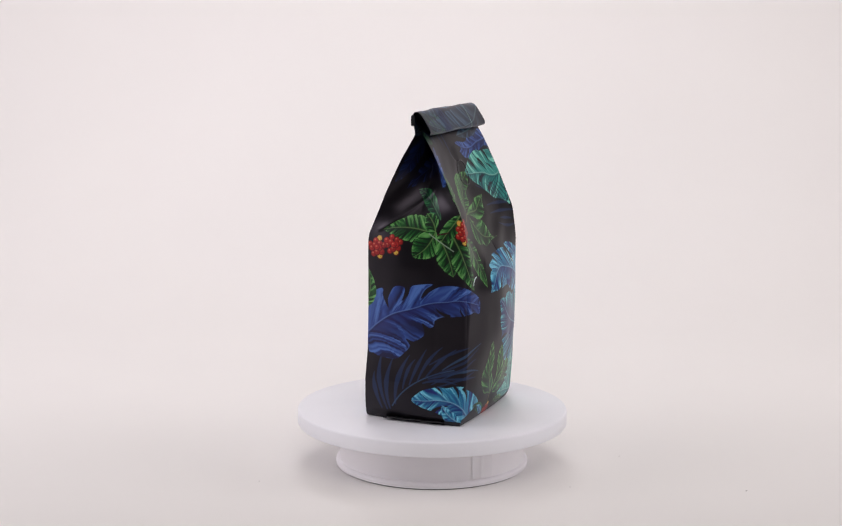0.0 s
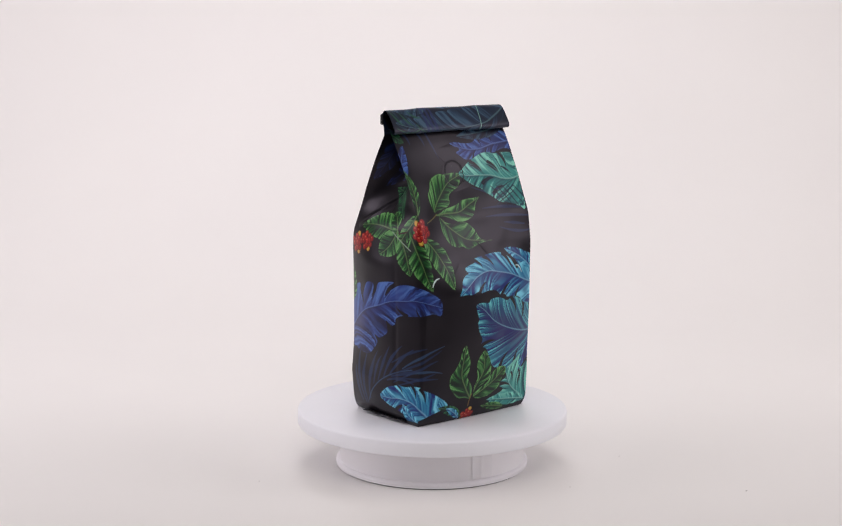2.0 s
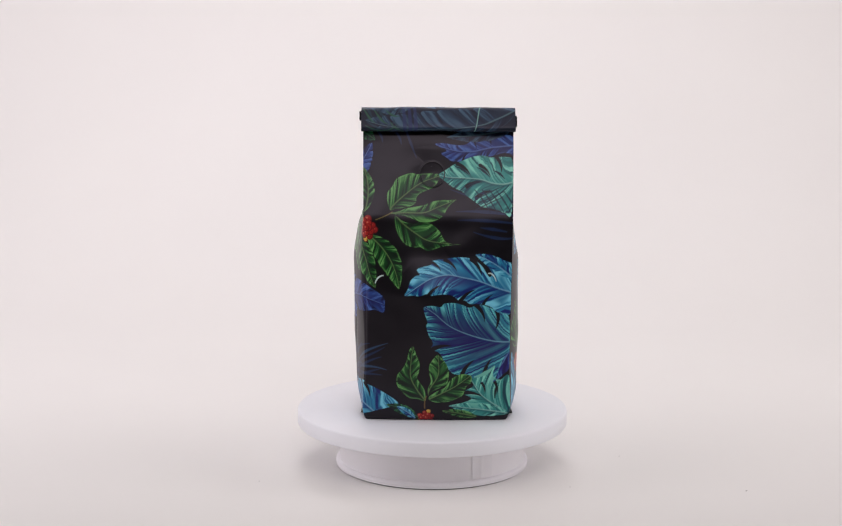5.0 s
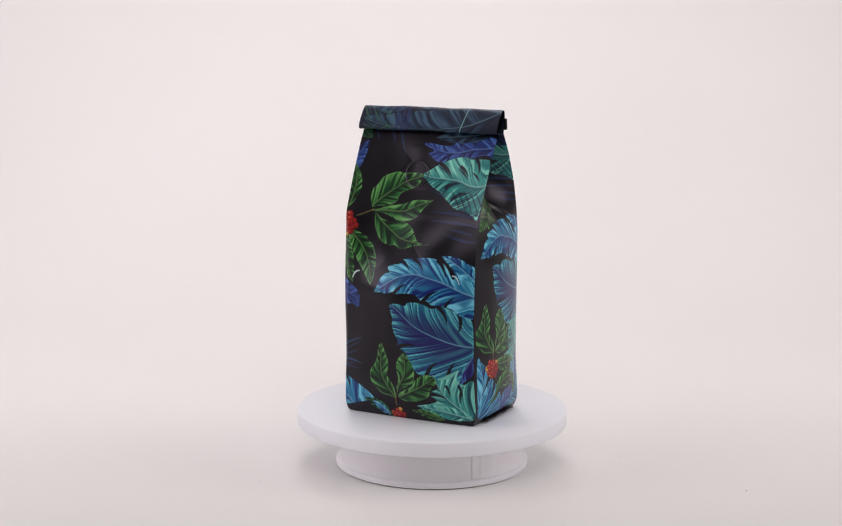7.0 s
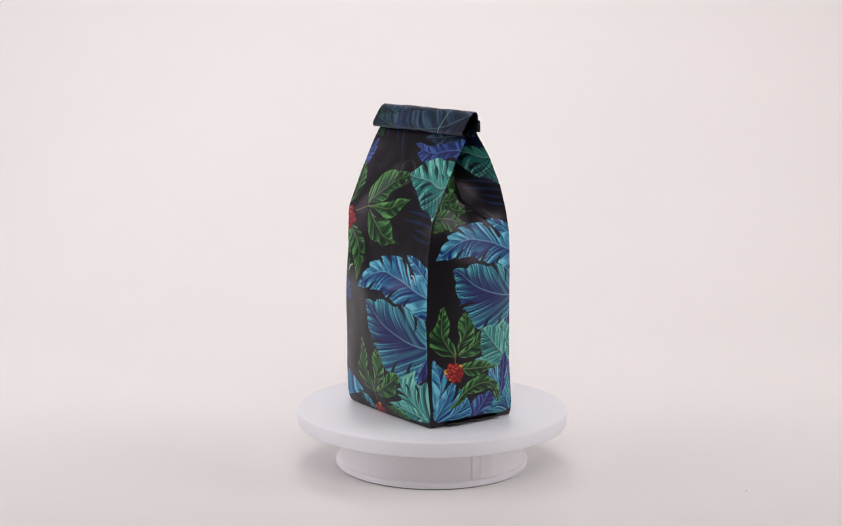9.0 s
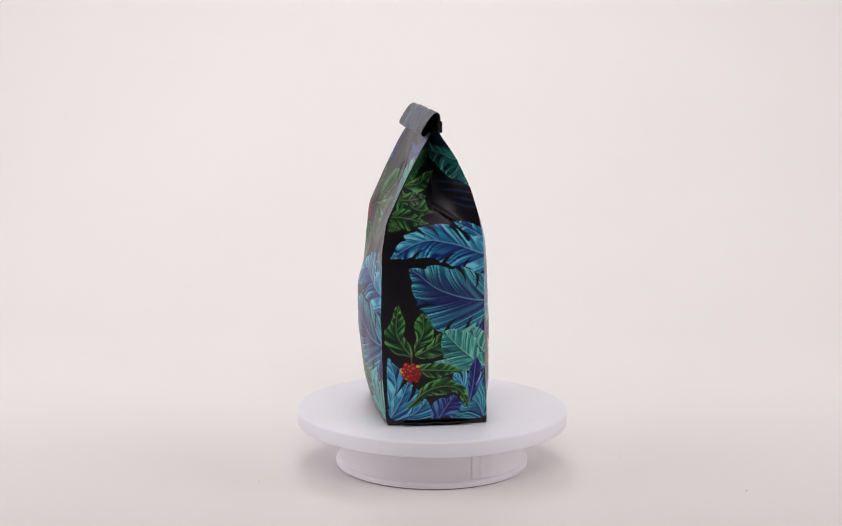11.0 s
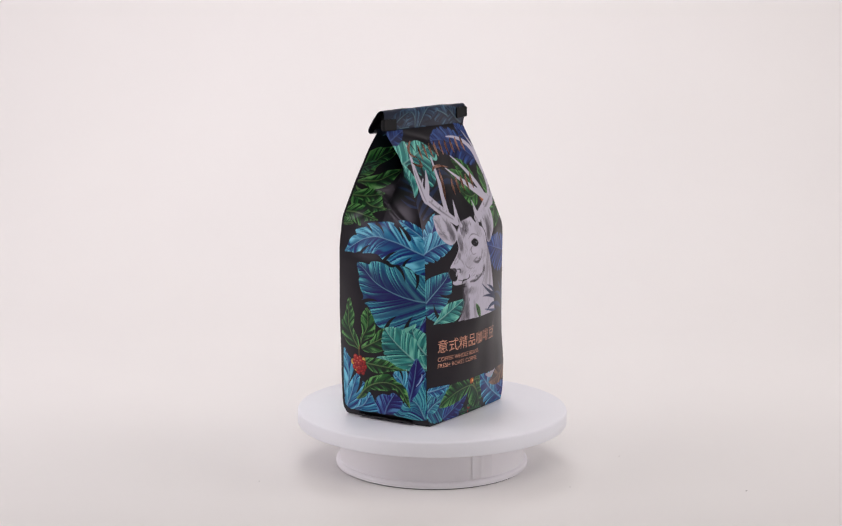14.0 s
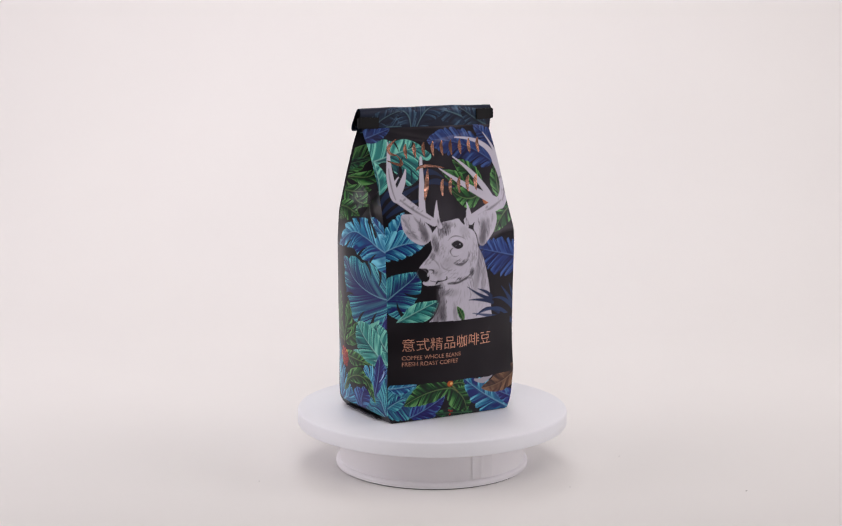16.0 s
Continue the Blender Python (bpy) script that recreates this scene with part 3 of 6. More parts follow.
        al = np.clip(np.where(inside, best, -best) / fuzz + 0.5, 0, 1) * alpha
        col = np.asarray(colour) * np.ones((len(u), 1))
        if fur:
            k, s = math.cos(radians(way)), math.sin(radians(way))
            along, across = u * k + z * s, -u * s + z * k
            n = streaks(across / 10 + 0.05 * np.sin(along / 3.1) + 0.03 * np.sin(along / 1.3 + across), 5, 2, 14) * np.sin(along / 2.3 + 2 * np.sin(across / 1.7))
            col = col * (1 - fur * np.clip(n, 0, 1))[:, None]
        self.lay(m, col, al)


def tile(s):
    """The leaf pattern that repeats on the back and on the gusset beside it."""
    s.stroke((52.5, 153.3), (32.3, 158.2), (8.6, 165.6), 0.5, 0.2, lin(27, 48, 84), wm=1.2, alpha=0.75)
    s.stroke((52.5, 148.9), (33.2, 150.8), (12.5, 150.8), 0.5, 0.2, lin(27, 48, 84), wm=1.2, alpha=0.75)
    s.stroke((52.5, 143.4), (32.7, 144.9), (13.8, 144.9), 0.5, 0.2, lin(27, 48, 84), wm=1.2, alpha=0.75)
    s.stroke((48.1, 137.5), (38.4, 139.0), (29.6, 140.0), 0.5, 0.2, lin(27, 48, 84), wm=1.2, alpha=0.75)
    s.stroke((52.5, 133.1), (40.2, 133.1), (24.8, 137.0), 0.5, 0.2, lin(27, 48, 84), wm=1.2, alpha=0.75)
    s.stroke((52.5, 158.2), (38.0, 161.7), (19.5, 166.1), 0.5, 0.2, lin(27, 48, 84), wm=1.2, alpha=0.75)
    s.blade([(-2.1, 197.1), (3.5, 197.5), (11.9, 196.3), (19.1, 196.7), (25.1, 200.3), (30.7, 201.5), (37.9, 202.7), (46.3, 203.5), (51.9, 202.7), (52.3, 199.9), (52.3, 189.9), (49.5, 191.1), (43.9, 190.7), (36.7, 188.7), (29.9, 188.7), (23.9, 187.1), (17.1, 185.1), (9.9, 185.1), (5.9, 187.5), (2.3, 190.3), (5.9, 192.3), (0.7, 195.1)], [(52.3, 196.3), (37.1, 194.7), (24.3, 191.9), (11.9, 192.3), (-1.3, 196.3)], "royal", (((23.5, 200.3), (26.7, 193.9)), ((35.1, 202.3), (36.7, 195.9)), ((17.1, 185.1), (20.7, 190.7)), ((29.9, 188.3), (31.5, 192.7)),), lobes=6, core=0.45)
    s.leaf((52.5, 207.5), (30.1, 203.6), (5.9, 201.6), 5, 5, "slate", lobes=4, core=0.3)
    s.blade([(-0.1, 175.5), (5.5, 179.1), (11.1, 182.7), (17.1, 185.5), (24.3, 188.3), (31.1, 189.1), (35.9, 187.9), (40.7, 188.3), (47.9, 188.3), (51.5, 186.7), (52.3, 175.1), (51.1, 149.5), (46.7, 150.3), (42.3, 151.9), (35.9, 153.5), (30.7, 154.3), (25.9, 157.5), (20.7, 161.1), (16.7, 164.3), (11.5, 166.7), (7.5, 169.1), (3.5, 172.3), (0.7, 174.3)], [(52.3, 171.5), (46.3, 169.9), (38.3, 170.3), (29.9, 172.7), (19.1, 173.5), (7.9, 173.9), (-0.1, 175.5)], "teal", (((13.5, 183.1), (22.7, 175.5)), ((29.5, 182.3), (36.7, 174.7)), ((40.7, 188.3), (44.3, 177.5)), ((20.3, 167.9), (31.1, 171.1)), ((27.1, 160.3), (38.7, 165.1)),), lobes=5, core=0.2)
    s.stroke((25.7, 165.6), (31.4, 158.7), (36.7, 150.3), 0.3, 0.25, lin(12, 34, 52), wm=0.6, alpha=0.9)
    s.stroke((31.0, 165.6), (36.2, 158.7), (41.5, 150.3), 0.3, 0.25, lin(12, 34, 52), wm=0.6, alpha=0.9)
    s.stroke((35.8, 165.6), (41.1, 158.7), (46.3, 150.3), 0.3, 0.25, lin(12, 34, 52), wm=0.6, alpha=0.9)
    s.stroke((40.6, 165.6), (45.9, 158.7), (51.2, 150.3), 0.3, 0.25, lin(12, 34, 52), wm=0.6, alpha=0.9)
    s.stroke((45.5, 165.6), (50.7, 158.7), (56.1, 150.6), 0.3, 0.25, lin(12, 34, 52), wm=0.6, alpha=0.9)
    s.stroke((26.6, 159.2), (36.2, 164.1), (45.9, 168.6), 0.3, 0.2, lin(12, 34, 52), wm=0.55, alpha=0.85)
    s.stroke((26.1, 155.3), (36.2, 160.2), (45.9, 164.6), 0.3, 0.2, lin(12, 34, 52), wm=0.55, alpha=0.85)
    s.stroke((25.7, 151.8), (35.8, 156.7), (45.5, 161.2), 0.3, 0.2, lin(12, 34, 52), wm=0.55, alpha=0.85)
    s.stroke((12.1, 181.4), (16.9, 179.4), (21.3, 176.0), 0.2, 0.2, lin(12, 34, 52), wm=0.9)
    s.stroke((27.5, 180.9), (31.8, 178.4), (36.2, 174.5), 0.2, 0.2, lin(12, 34, 52), wm=0.9)
    s.stroke((19.5, 167.6), (25.3, 170.1), (30.5, 171.0), 0.2, 0.2, lin(12, 34, 52), wm=0.9)
    s.stroke((38.4, 178.9), (42.8, 177.0), (46.3, 173.5), 0.2, 0.2, lin(12, 34, 52), wm=0.9)
    s.blade([(-23.7, 93.1), (-21.3, 97.9), (-19.3, 103.5), (-15.7, 106.7), (-12.9, 107.5), (-14.9, 111.1), (-9.7, 113.1), (-4.9, 114.3), (-4.1, 116.7), (1.1, 117.9), (5.1, 117.9), (7.5, 118.7), (14.7, 119.5), (21.1, 119.1), (27.1, 116.7), (31.5, 113.1), (35.1, 107.5), (37.1, 105.9), (38.3, 109.1), (33.5, 116.3), (35.5, 117.1), (43.9, 117.9), (49.9, 116.3), (52.3, 113.5), (52.3, 98.3), (52.3, 79.9), (47.5, 79.9), (43.1, 80.7), (37.5, 85.1), (30.7, 87.1), (22.7, 87.5), (19.5, 89.9), (14.7, 90.3), (9.5, 93.9), (1.1, 94.3), (-4.5, 93.5), (-8.1, 94.7), (-12.9, 93.1), (-18.5, 93.5)], [(52.3, 94.7), (41.9, 98.3), (29.5, 103.1), (17.1, 105.9), (6.7, 107.5), (-4.5, 105.1), (-13.7, 99.9), (-22.9, 93.5)], "sky", (((-6.9, 93.1), (2.3, 100.7)), ((16.3, 89.9), (27.1, 97.5)), ((32.3, 86.3), (39.5, 93.9)), ((5.1, 117.5), (13.5, 109.9)), ((-4.1, 115.9), (2.3, 109.5)), ((23.9, 117.9), (31.1, 106.7)),), lobes=6, sweep=0.42, core=0.6)
    s.leaf((52.5, 105.5), (41.9, 113.9), (26.6, 121.3), 4.5, 5.5, "sky", lobes=3, peak=0.4, core=0.2)
    s.blade([(52.3, 53.1), (52.3, 39.9), (47.1, 34.3), (40.7, 29.9), (32.3, 29.9), (33.9, 33.9), (40.3, 41.1), (46.7, 48.3)], [(52.3, 52.3), (45.5, 40.7), (32.7, 29.9)], "indigo", (), lobes=4, core=0.3)
    s.blade([(-9.7, 85.5), (-3.7, 86.3), (2.3, 85.5), (4.7, 87.9), (11.9, 88.3), (17.9, 86.7), (22.7, 84.7), (27.5, 86.3), (32.3, 86.3), (39.1, 83.5), (45.5, 80.7), (51.1, 77.1), (52.3, 64.7), (52.3, 52.7), (48.7, 47.9), (45.5, 40.7), (43.1, 34.7), (39.5, 30.3), (32.3, 30.7), (24.3, 32.3), (17.9, 35.5), (11.5, 36.7), (6.7, 41.9), (3.1, 49.9), (-0.1, 53.1), (-4.9, 54.7), (-3.3, 59.5), (-6.5, 65.5), (-8.1, 71.5), (-7.3, 74.7), (-9.3, 80.7)], [(52.3, 58.7), (43.1, 59.5), (29.9, 62.7), (16.7, 67.5), (7.1, 72.7), (-2.1, 80.7), (-9.7, 85.5)], "sea", (((27.5, 86.3), (33.9, 73.9)), ((42.7, 81.1), (41.5, 67.9)), ((-4.5, 54.3), (10.7, 57.1)), ((33.9, 30.7), (39.5, 47.5)), ((17.9, 35.5), (27.1, 46.7)),), lobes=8, sweep=0.5, core=0.85, both=True)
    s.blade([(10.3, 11.9), (17.1, 13.9), (24.7, 17.5), (18.3, 22.3), (25.9, 27.1), (24.3, 32.7), (30.7, 33.9), (37.1, 39.1), (41.9, 41.5), (40.3, 34.7), (45.5, 31.1), (52.3, 33.5), (52.3, 7.1), (41.9, 4.7), (35.1, 6.3), (26.7, 9.9), (18.7, 9.9)], [(49.1, 7.5), (39.1, 13.9), (31.1, 21.1), (24.3, 32.3)], "teal", (((41.5, 29.9), (42.7, 19.9)), ((18.3, 21.9), (32.7, 18.7)), ((32.3, 29.1), (34.3, 20.7)),), lobes=5, core=0.15)
    s.leaf((50.7, 5.9), (27.5, 9.4), (8.6, 11.8), 5, 5, "teal", lobes=4, core=0.3)
    s.stroke((27.0, 34.0), (34.9, 36.5), (41.5, 41.4), 0.5, 0.3, lin(110, 190, 172), wm=1.6)
    s.stroke((41.5, 17.3), (41.9, 22.7), (43.3, 28.6), 0.3, 0.2, lin(8, 14, 18), wm=0.7)
    s.blade([(-6.1, 19.9), (-3.7, 23.1), (2.3, 26.3), (7.1, 29.1), (8.3, 37.1), (6.7, 43.5), (2.3, 49.1), (-0.1, 50.7), (-5.3, 43.9), (-5.7, 37.5), (-4.5, 31.1), (-6.5, 25.1)], [(-7.3, 15.9), (-5.3, 25.1), (0.7, 35.9), (0.7, 50.3)], "green", ())
    s.blade([(-8.1, 15.9), (-13.7, 17.1), (-19.7, 17.9), (-24.9, 22.3), (-28.5, 27.1), (-29.3, 31.9), (-28.1, 36.3), (-25.3, 39.5), (-22.1, 46.3), (-20.5, 53.5), (-17.7, 56.7), (-15.3, 50.3), (-12.9, 43.9), (-13.3, 37.9), (-14.5, 33.1), (-11.3, 28.3), (-8.9, 23.5)], [(-8.1, 15.5), (-14.9, 25.1), (-19.3, 34.7), (-18.9, 47.1), (-17.7, 56.3)], "green", ())
    s.blade([(-6.1, 18.3), (-0.5, 23.1), (5.5, 26.3), (9.9, 32.3), (16.3, 35.9), (24.3, 35.1), (24.3, 29.9), (21.1, 26.7), (18.3, 20.3), (13.9, 17.5), (9.1, 15.5), (3.1, 14.7), (-2.9, 15.1)], [(-7.7, 15.9), (4.3, 22.3), (13.1, 27.1), (24.3, 35.1)], "green", ())
    s.stroke((-7.7, 19.2), (-8.6, 15.3), (-8.6, 9.9), 0.35, 0.35, lin(120, 96, 52))
    s.berries((-7.7, 2.0), 6.8, 14, 4, 2)
    s.blade([(-33.7, 151.9), (-35.7, 158.7), (-35.3, 163.9), (-32.1, 167.9), (-29.3, 172.7), (-24.9, 175.1), (-18.9, 176.7), (-14.5, 175.9), (-10.5, 176.3), (-1.7, 176.3), (1.1, 174.7), (-0.9, 169.9), (-4.1, 166.7), (-8.5, 164.7), (-12.9, 162.7), (-15.3, 159.9), (-15.7, 156.7), (-19.3, 154.3), (-25.3, 153.1), (-30.1, 152.7)], [(-33.7, 151.5), (-31.7, 154.7), (-22.9, 162.3), (-12.1, 169.9), (0.7, 174.7)], "green", (), lobes=6)
    s.blade([(-33.7, 149.5), (-28.1, 150.7), (-22.5, 152.7), (-15.3, 153.9), (-9.3, 155.1), (-4.9, 157.1), (2.3, 158.3), (7.1, 158.3), (12.7, 158.7), (9.1, 155.9), (5.9, 151.9), (3.9, 148.3), (-0.5, 145.1), (-6.1, 143.5), (-11.7, 143.5), (-17.3, 145.5), (-24.1, 147.9)], [(-33.7, 149.5), (-22.5, 149.9), (-9.7, 149.9), (0.3, 153.9), (12.7, 158.7)], "green", (), lobes=5)
    s.blade([(-30.1, 147.9), (-24.5, 143.9), (-17.3, 142.3), (-12.9, 143.5), (-7.3, 143.1), (-2.1, 140.3), (1.5, 136.3), (4.7, 130.7), (9.5, 128.7), (15.9, 128.3), (7.1, 127.5), (1.5, 126.3), (-4.1, 124.3), (-7.7, 123.9), (-12.5, 126.3), (-16.1, 125.9), (-22.5, 127.9), (-26.5, 132.3), (-28.9, 137.1), (-30.1, 142.7)], [(-29.7, 148.3), (-24.5, 142.3), (-14.9, 135.1), (-5.3, 130.3), (15.9, 128.3)], "green", (), lobes=5)
    s.stroke((-43.7, 145.4), (-37.1, 147.9), (-32.3, 150.3), 0.3, 0.3, lin(120, 110, 60))


def left_fold(s):
    s.stroke((-107.0, 8.4), (-113.3, 32.1), (-111.5, 51.3), 0.6, 0.2, lin(27, 48, 84), wm=1.9, alpha=0.8)
    s.stroke((-104.6, 8.9), (-107.3, 29.1), (-102.8, 48.3), 0.6, 0.2, lin(27, 48, 84), wm=1.9, alpha=0.8)
    s.stroke((-111.2, 8.9), (-116.4, 23.7), (-117.3, 35.5), 0.6, 0.2, lin(27, 48, 84), wm=1.9, alpha=0.8)
    s.stroke((-100.4, 13.3), (-98.3, 34.0), (-90.5, 50.8), 0.6, 0.2, lin(27, 48, 84), wm=1.9, alpha=0.8)
    s.stroke((-102.8, 11.4), (-85.9, 30.6), (-60.0, 41.4), 0.5, 0.4, lin(46, 76, 110), alpha=0.8)
    s.stroke((-89.9, 29.1), (-84.7, 43.4), (-78.7, 55.7), 0.5, 0.2, lin(27, 48, 84), wm=1.3, alpha=0.8)
    s.stroke((-84.1, 32.5), (-77.2, 47.3), (-67.9, 57.7), 0.5, 0.2, lin(27, 48, 84), wm=1.3, alpha=0.8)
    s.stroke((-78.4, 35.5), (-68.8, 47.8), (-59.1, 56.2), 0.5, 0.2, lin(27, 48, 84), wm=1.3, alpha=0.8)
    s.stroke((-94.7, 25.6), (-91.7, 39.0), (-86.5, 47.8), 0.5, 0.2, lin(27, 48, 84), wm=1.3, alpha=0.8)
    s.stroke((-80.2, 31.1), (-69.1, 33.5), (-57.9, 31.1), 0.5, 0.2, lin(27, 48, 84), wm=1.3, alpha=0.8)
    s.stroke((-76.6, 34.5), (-65.5, 38.0), (-56.4, 41.4), 0.5, 0.2, lin(27, 48, 84), wm=1.3, alpha=0.8)
    s.stroke((-67.3, 41.4), (-52.5, 51.3), (-36.2, 58.2), 0.4, 0.2, lin(46, 76, 110), wm=1.0, alpha=0.7)
    s.stroke((-63.7, 37.0), (-51.6, 40.4), (-36.7, 38.5), 0.4, 0.2, lin(46, 76, 110), wm=1.0, alpha=0.7)
    s.stroke((-69.1, 34.5), (-52.5, 35.0), (-39.8, 34.5), 0.4, 0.2, lin(27, 48, 84), wm=1.0, alpha=0.7)
    s.stroke((-76.3, 35.9), (-52.5, 47.3), (-38.4, 55.2), 0.4, 0.2, lin(27, 48, 84), wm=1.0, alpha=0.7)
    s.stroke((-74.3, 30.4), (-52.5, 42.9), (-40.6, 47.8), 0.4, 0.2, lin(27, 48, 84), wm=1.0, alpha=0.7)
    s.stroke((-72.2, 27.9), (-52.5, 35.5), (-42.4, 38.5), 0.4, 0.2, lin(27, 48, 84), wm=1.0, alpha=0.7)
    s.stroke((-76.3, 44.7), (-61.1, 53.6), (-49.4, 57.2), 0.4, 0.2, lin(27, 48, 84), wm=1.0, alpha=0.7)
    s.blade([(-124.5, 89.5), (-120.5, 93.5), (-114.9, 96.7), (-111.7, 96.7), (-111.7, 91.1), (-107.3, 83.5), (-107.7, 89.5), (-105.7, 94.7), (-102.1, 99.5), (-95.3, 99.5), (-95.3, 94.3), (-97.3, 89.1), (-92.1, 94.3), (-90.5, 99.9), (-84.5, 101.9), (-74.9, 102.7), (-80.1, 98.7), (-83.3, 91.9), (-77.7, 96.7), (-70.9, 100.7), (-63.3, 101.9), (-55.7, 100.7), (-46.9, 97.1), (-38.9, 91.1), (-38.1, 84.7), (-39.3, 80.3), (-45.3, 81.9), (-52.9, 80.7), (-60.9, 79.9), (-68.5, 79.5), (-73.7, 76.7), (-74.1, 73.1), (-77.3, 71.5), (-82.1, 74.7), (-80.5, 68.7), (-81.3, 65.1), (-87.7, 61.1), (-93.7, 62.7), (-90.5, 57.5), (-94.9, 51.9), (-99.3, 47.9), (-103.7, 46.7), (-112.5, 47.1), (-118.9, 49.1), (-124.1, 53.1)], [(-124.5, 63.5), (-116.5, 71.1), (-104.1, 79.5), (-89.7, 84.3), (-77.7, 88.7), (-65.7, 90.3), (-55.7, 91.1), (-38.9, 86.3)], "royal", (((-64.5, 80.3), (-73.7, 86.7)), ((-55.3, 80.7), (-56.9, 86.7)),), lobes=6, core=0.45)
    s.leaf((-134.2, 78.6), (-123.6, 92.2), (-124.5, 110.4), 5, 6, "green", lobes=4, peak=0.45, core=0.2)
    s.blade([(-88.1, 17.5), (-83.7, 23.1), (-78.9, 26.3), (-72.1, 28.3), (-71.7, 29.5), (-64.9, 28.3), (-58.9, 29.5), (-53.3, 29.5), (-51.7, 27.9), (-40.9, 23.1), (-29.3, 15.5), (-28.9, 11.9), (-44.5, 7.1), (-50.1, 5.5), (-55.3, 4.3), (-62.1, 5.9), (-67.7, 8.3), (-72.9, 10.7), (-75.3, 11.1), (-81.7, 13.1)], [(-44.5, 6.7), (-51.7, 13.1), (-58.9, 17.5), (-68.5, 19.1), (-77.7, 17.9), (-88.1, 17.5)], "sky", (((-71.3, 29.1), (-66.1, 22.7)), ((-58.9, 29.5), (-55.7, 21.1)), ((-72.1, 10.7), (-61.3, 15.1)), ((-52.5, 27.9), (-47.7, 17.5)),), lobes=5, core=0.55)
    s.leaf((-52.5, 3.0), (-61.5, 8.2), (-66.3, 15.5), 5, 4, "sky", lobes=3, core=0.2)
    s.leaf((-13.4, 2.5), (-24.4, 8.9), (-35.8, 12.3), 4, 3.5, "deep", lobes=4)
    s.leaf((-15.6, 1.5), (-21.3, 6.9), (-28.3, 10.9), 3, 2.5, "sky", lobes=3)
    s.leaf((29.2, 3.0), (13.8, 6.4), (3.7, 7.9), 3, 3, "green", lobes=4)
    s.leaf((-107.4, 211.2), (-111.5, 190.8), (-120.3, 172.0), 9, 9, "dusk", lobes=5, notch=0.3, core=0.3, dim=0.6)
    s.leaf((-68.2, 187.3), (-95.6, 177.9), (-107.3, 167.6), 8, 8, "dusk", lobes=5, notch=0.3, core=0.3, dim=0.6)
    s.leaf((-63.6, 170.1), (-52.5, 186.3), (-46.3, 197.7), 6, 7, "royal", lobes=5, notch=0.3, core=0.2)
    s.leaf((-70.0, 147.4), (-78.4, 157.7), (-96.5, 166.6), 6, 6, "deep", lobes=5, blunt=0.9)
    s.leaf((-72.1, 137.0), (-89.0, 141.0), (-113.9, 139.0), 9.5, 9, "green", lobes=6, peak=0.42, blunt=0.85, core=0.35, sweep=0.26)
    s.leaf((-73.3, 139.5), (-77.8, 130.6), (-89.0, 121.3), 8, 10, "green", lobes=5, peak=0.5, blunt=0.7, core=0.3, sweep=0.26)
    s.leaf((-73.3, 139.5), (-77.5, 146.9), (-83.2, 150.8), 6, 5, "green", lobes=4, peak=0.5, blunt=0.8, core=0.3)
    s.leaf((-51.6, 150.8), (-49.0, 167.1), (-52.5, 181.9), 4.5, 4.5, "green", lobes=5, blunt=0.95, core=0.3)
    s.leaf((-52.5, 151.3), (-63.6, 140.5), (-72.6, 125.9), 6, 5, "green", lobes=5, blunt=0.8, core=0.3)
    s.leaf((-69.4, 133.6), (-64.6, 121.8), (-61.2, 108.4), 7, 8, "green", lobes=5, peak=0.45, blunt=0.8, core=0.3, sweep=0.26)
    s.leaf((-60.4, 135.6), (-52.5, 116.3), (-44.6, 97.6), 8, 8.5, "green", lobes=6, peak=0.42, blunt=0.85, core=0.35, sweep=0.26)
    s.leaf((-49.4, 135.1), (-34.5, 118.8), (-27.5, 97.6), 7.5, 8.5, "green", lobes=6, peak=0.45, blunt=0.8, core=0.35, sweep=0.26)
    s.stroke((-78.1, 138.0), (-69.4, 132.1), (-61.2, 126.2), 0.3, 0.3, lin(150, 170, 150))
    s.stroke((-72.1, 137.5), (-68.2, 138.0), (-64.3, 139.0), 0.4, 0.4, lin(70, 30, 36))
    s.stroke((35.8, 108.4), (38.9, 107.5), (41.5, 103.0), 0.3, 0.2, lin(214, 236, 232), wm=0.45)
    s.stroke((-44.6, 101.1), (-42.4, 105.0), (-38.9, 106.5), 0.3, 0.3, lin(214, 236, 232), wm=0.6)
    s.berries((-51.0, 139.8), 8.8, 17, 2)
    s.berries((-104.0, 129.1), 7.8, 12, 5, 1)
    s.berries((-117.0, 125.7), 8.2, 13, 7, 2)
    s.stroke((-29.2, 204.6), (-27.0, 201.1), (-25.7, 196.7), 0.8, 0.2, lin(27, 48, 84), wm=0.9, alpha=0.7)
    s.stroke((-22.2, 205.5), (-19.1, 197.2), (-15.2, 187.3), 0.8, 0.2, lin(27, 48, 84), wm=0.9, alpha=0.7)
    s.stroke((-41.9, 205.0), (-39.8, 202.1), (-38.9, 198.1), 0.8, 0.2, lin(27, 48, 84), wm=0.9, alpha=0.7)
    s.leaf((-56.0, 207.2), (-50.3, 204.1), (-44.1, 199.6), 4, 4, "deep", lobes=3)


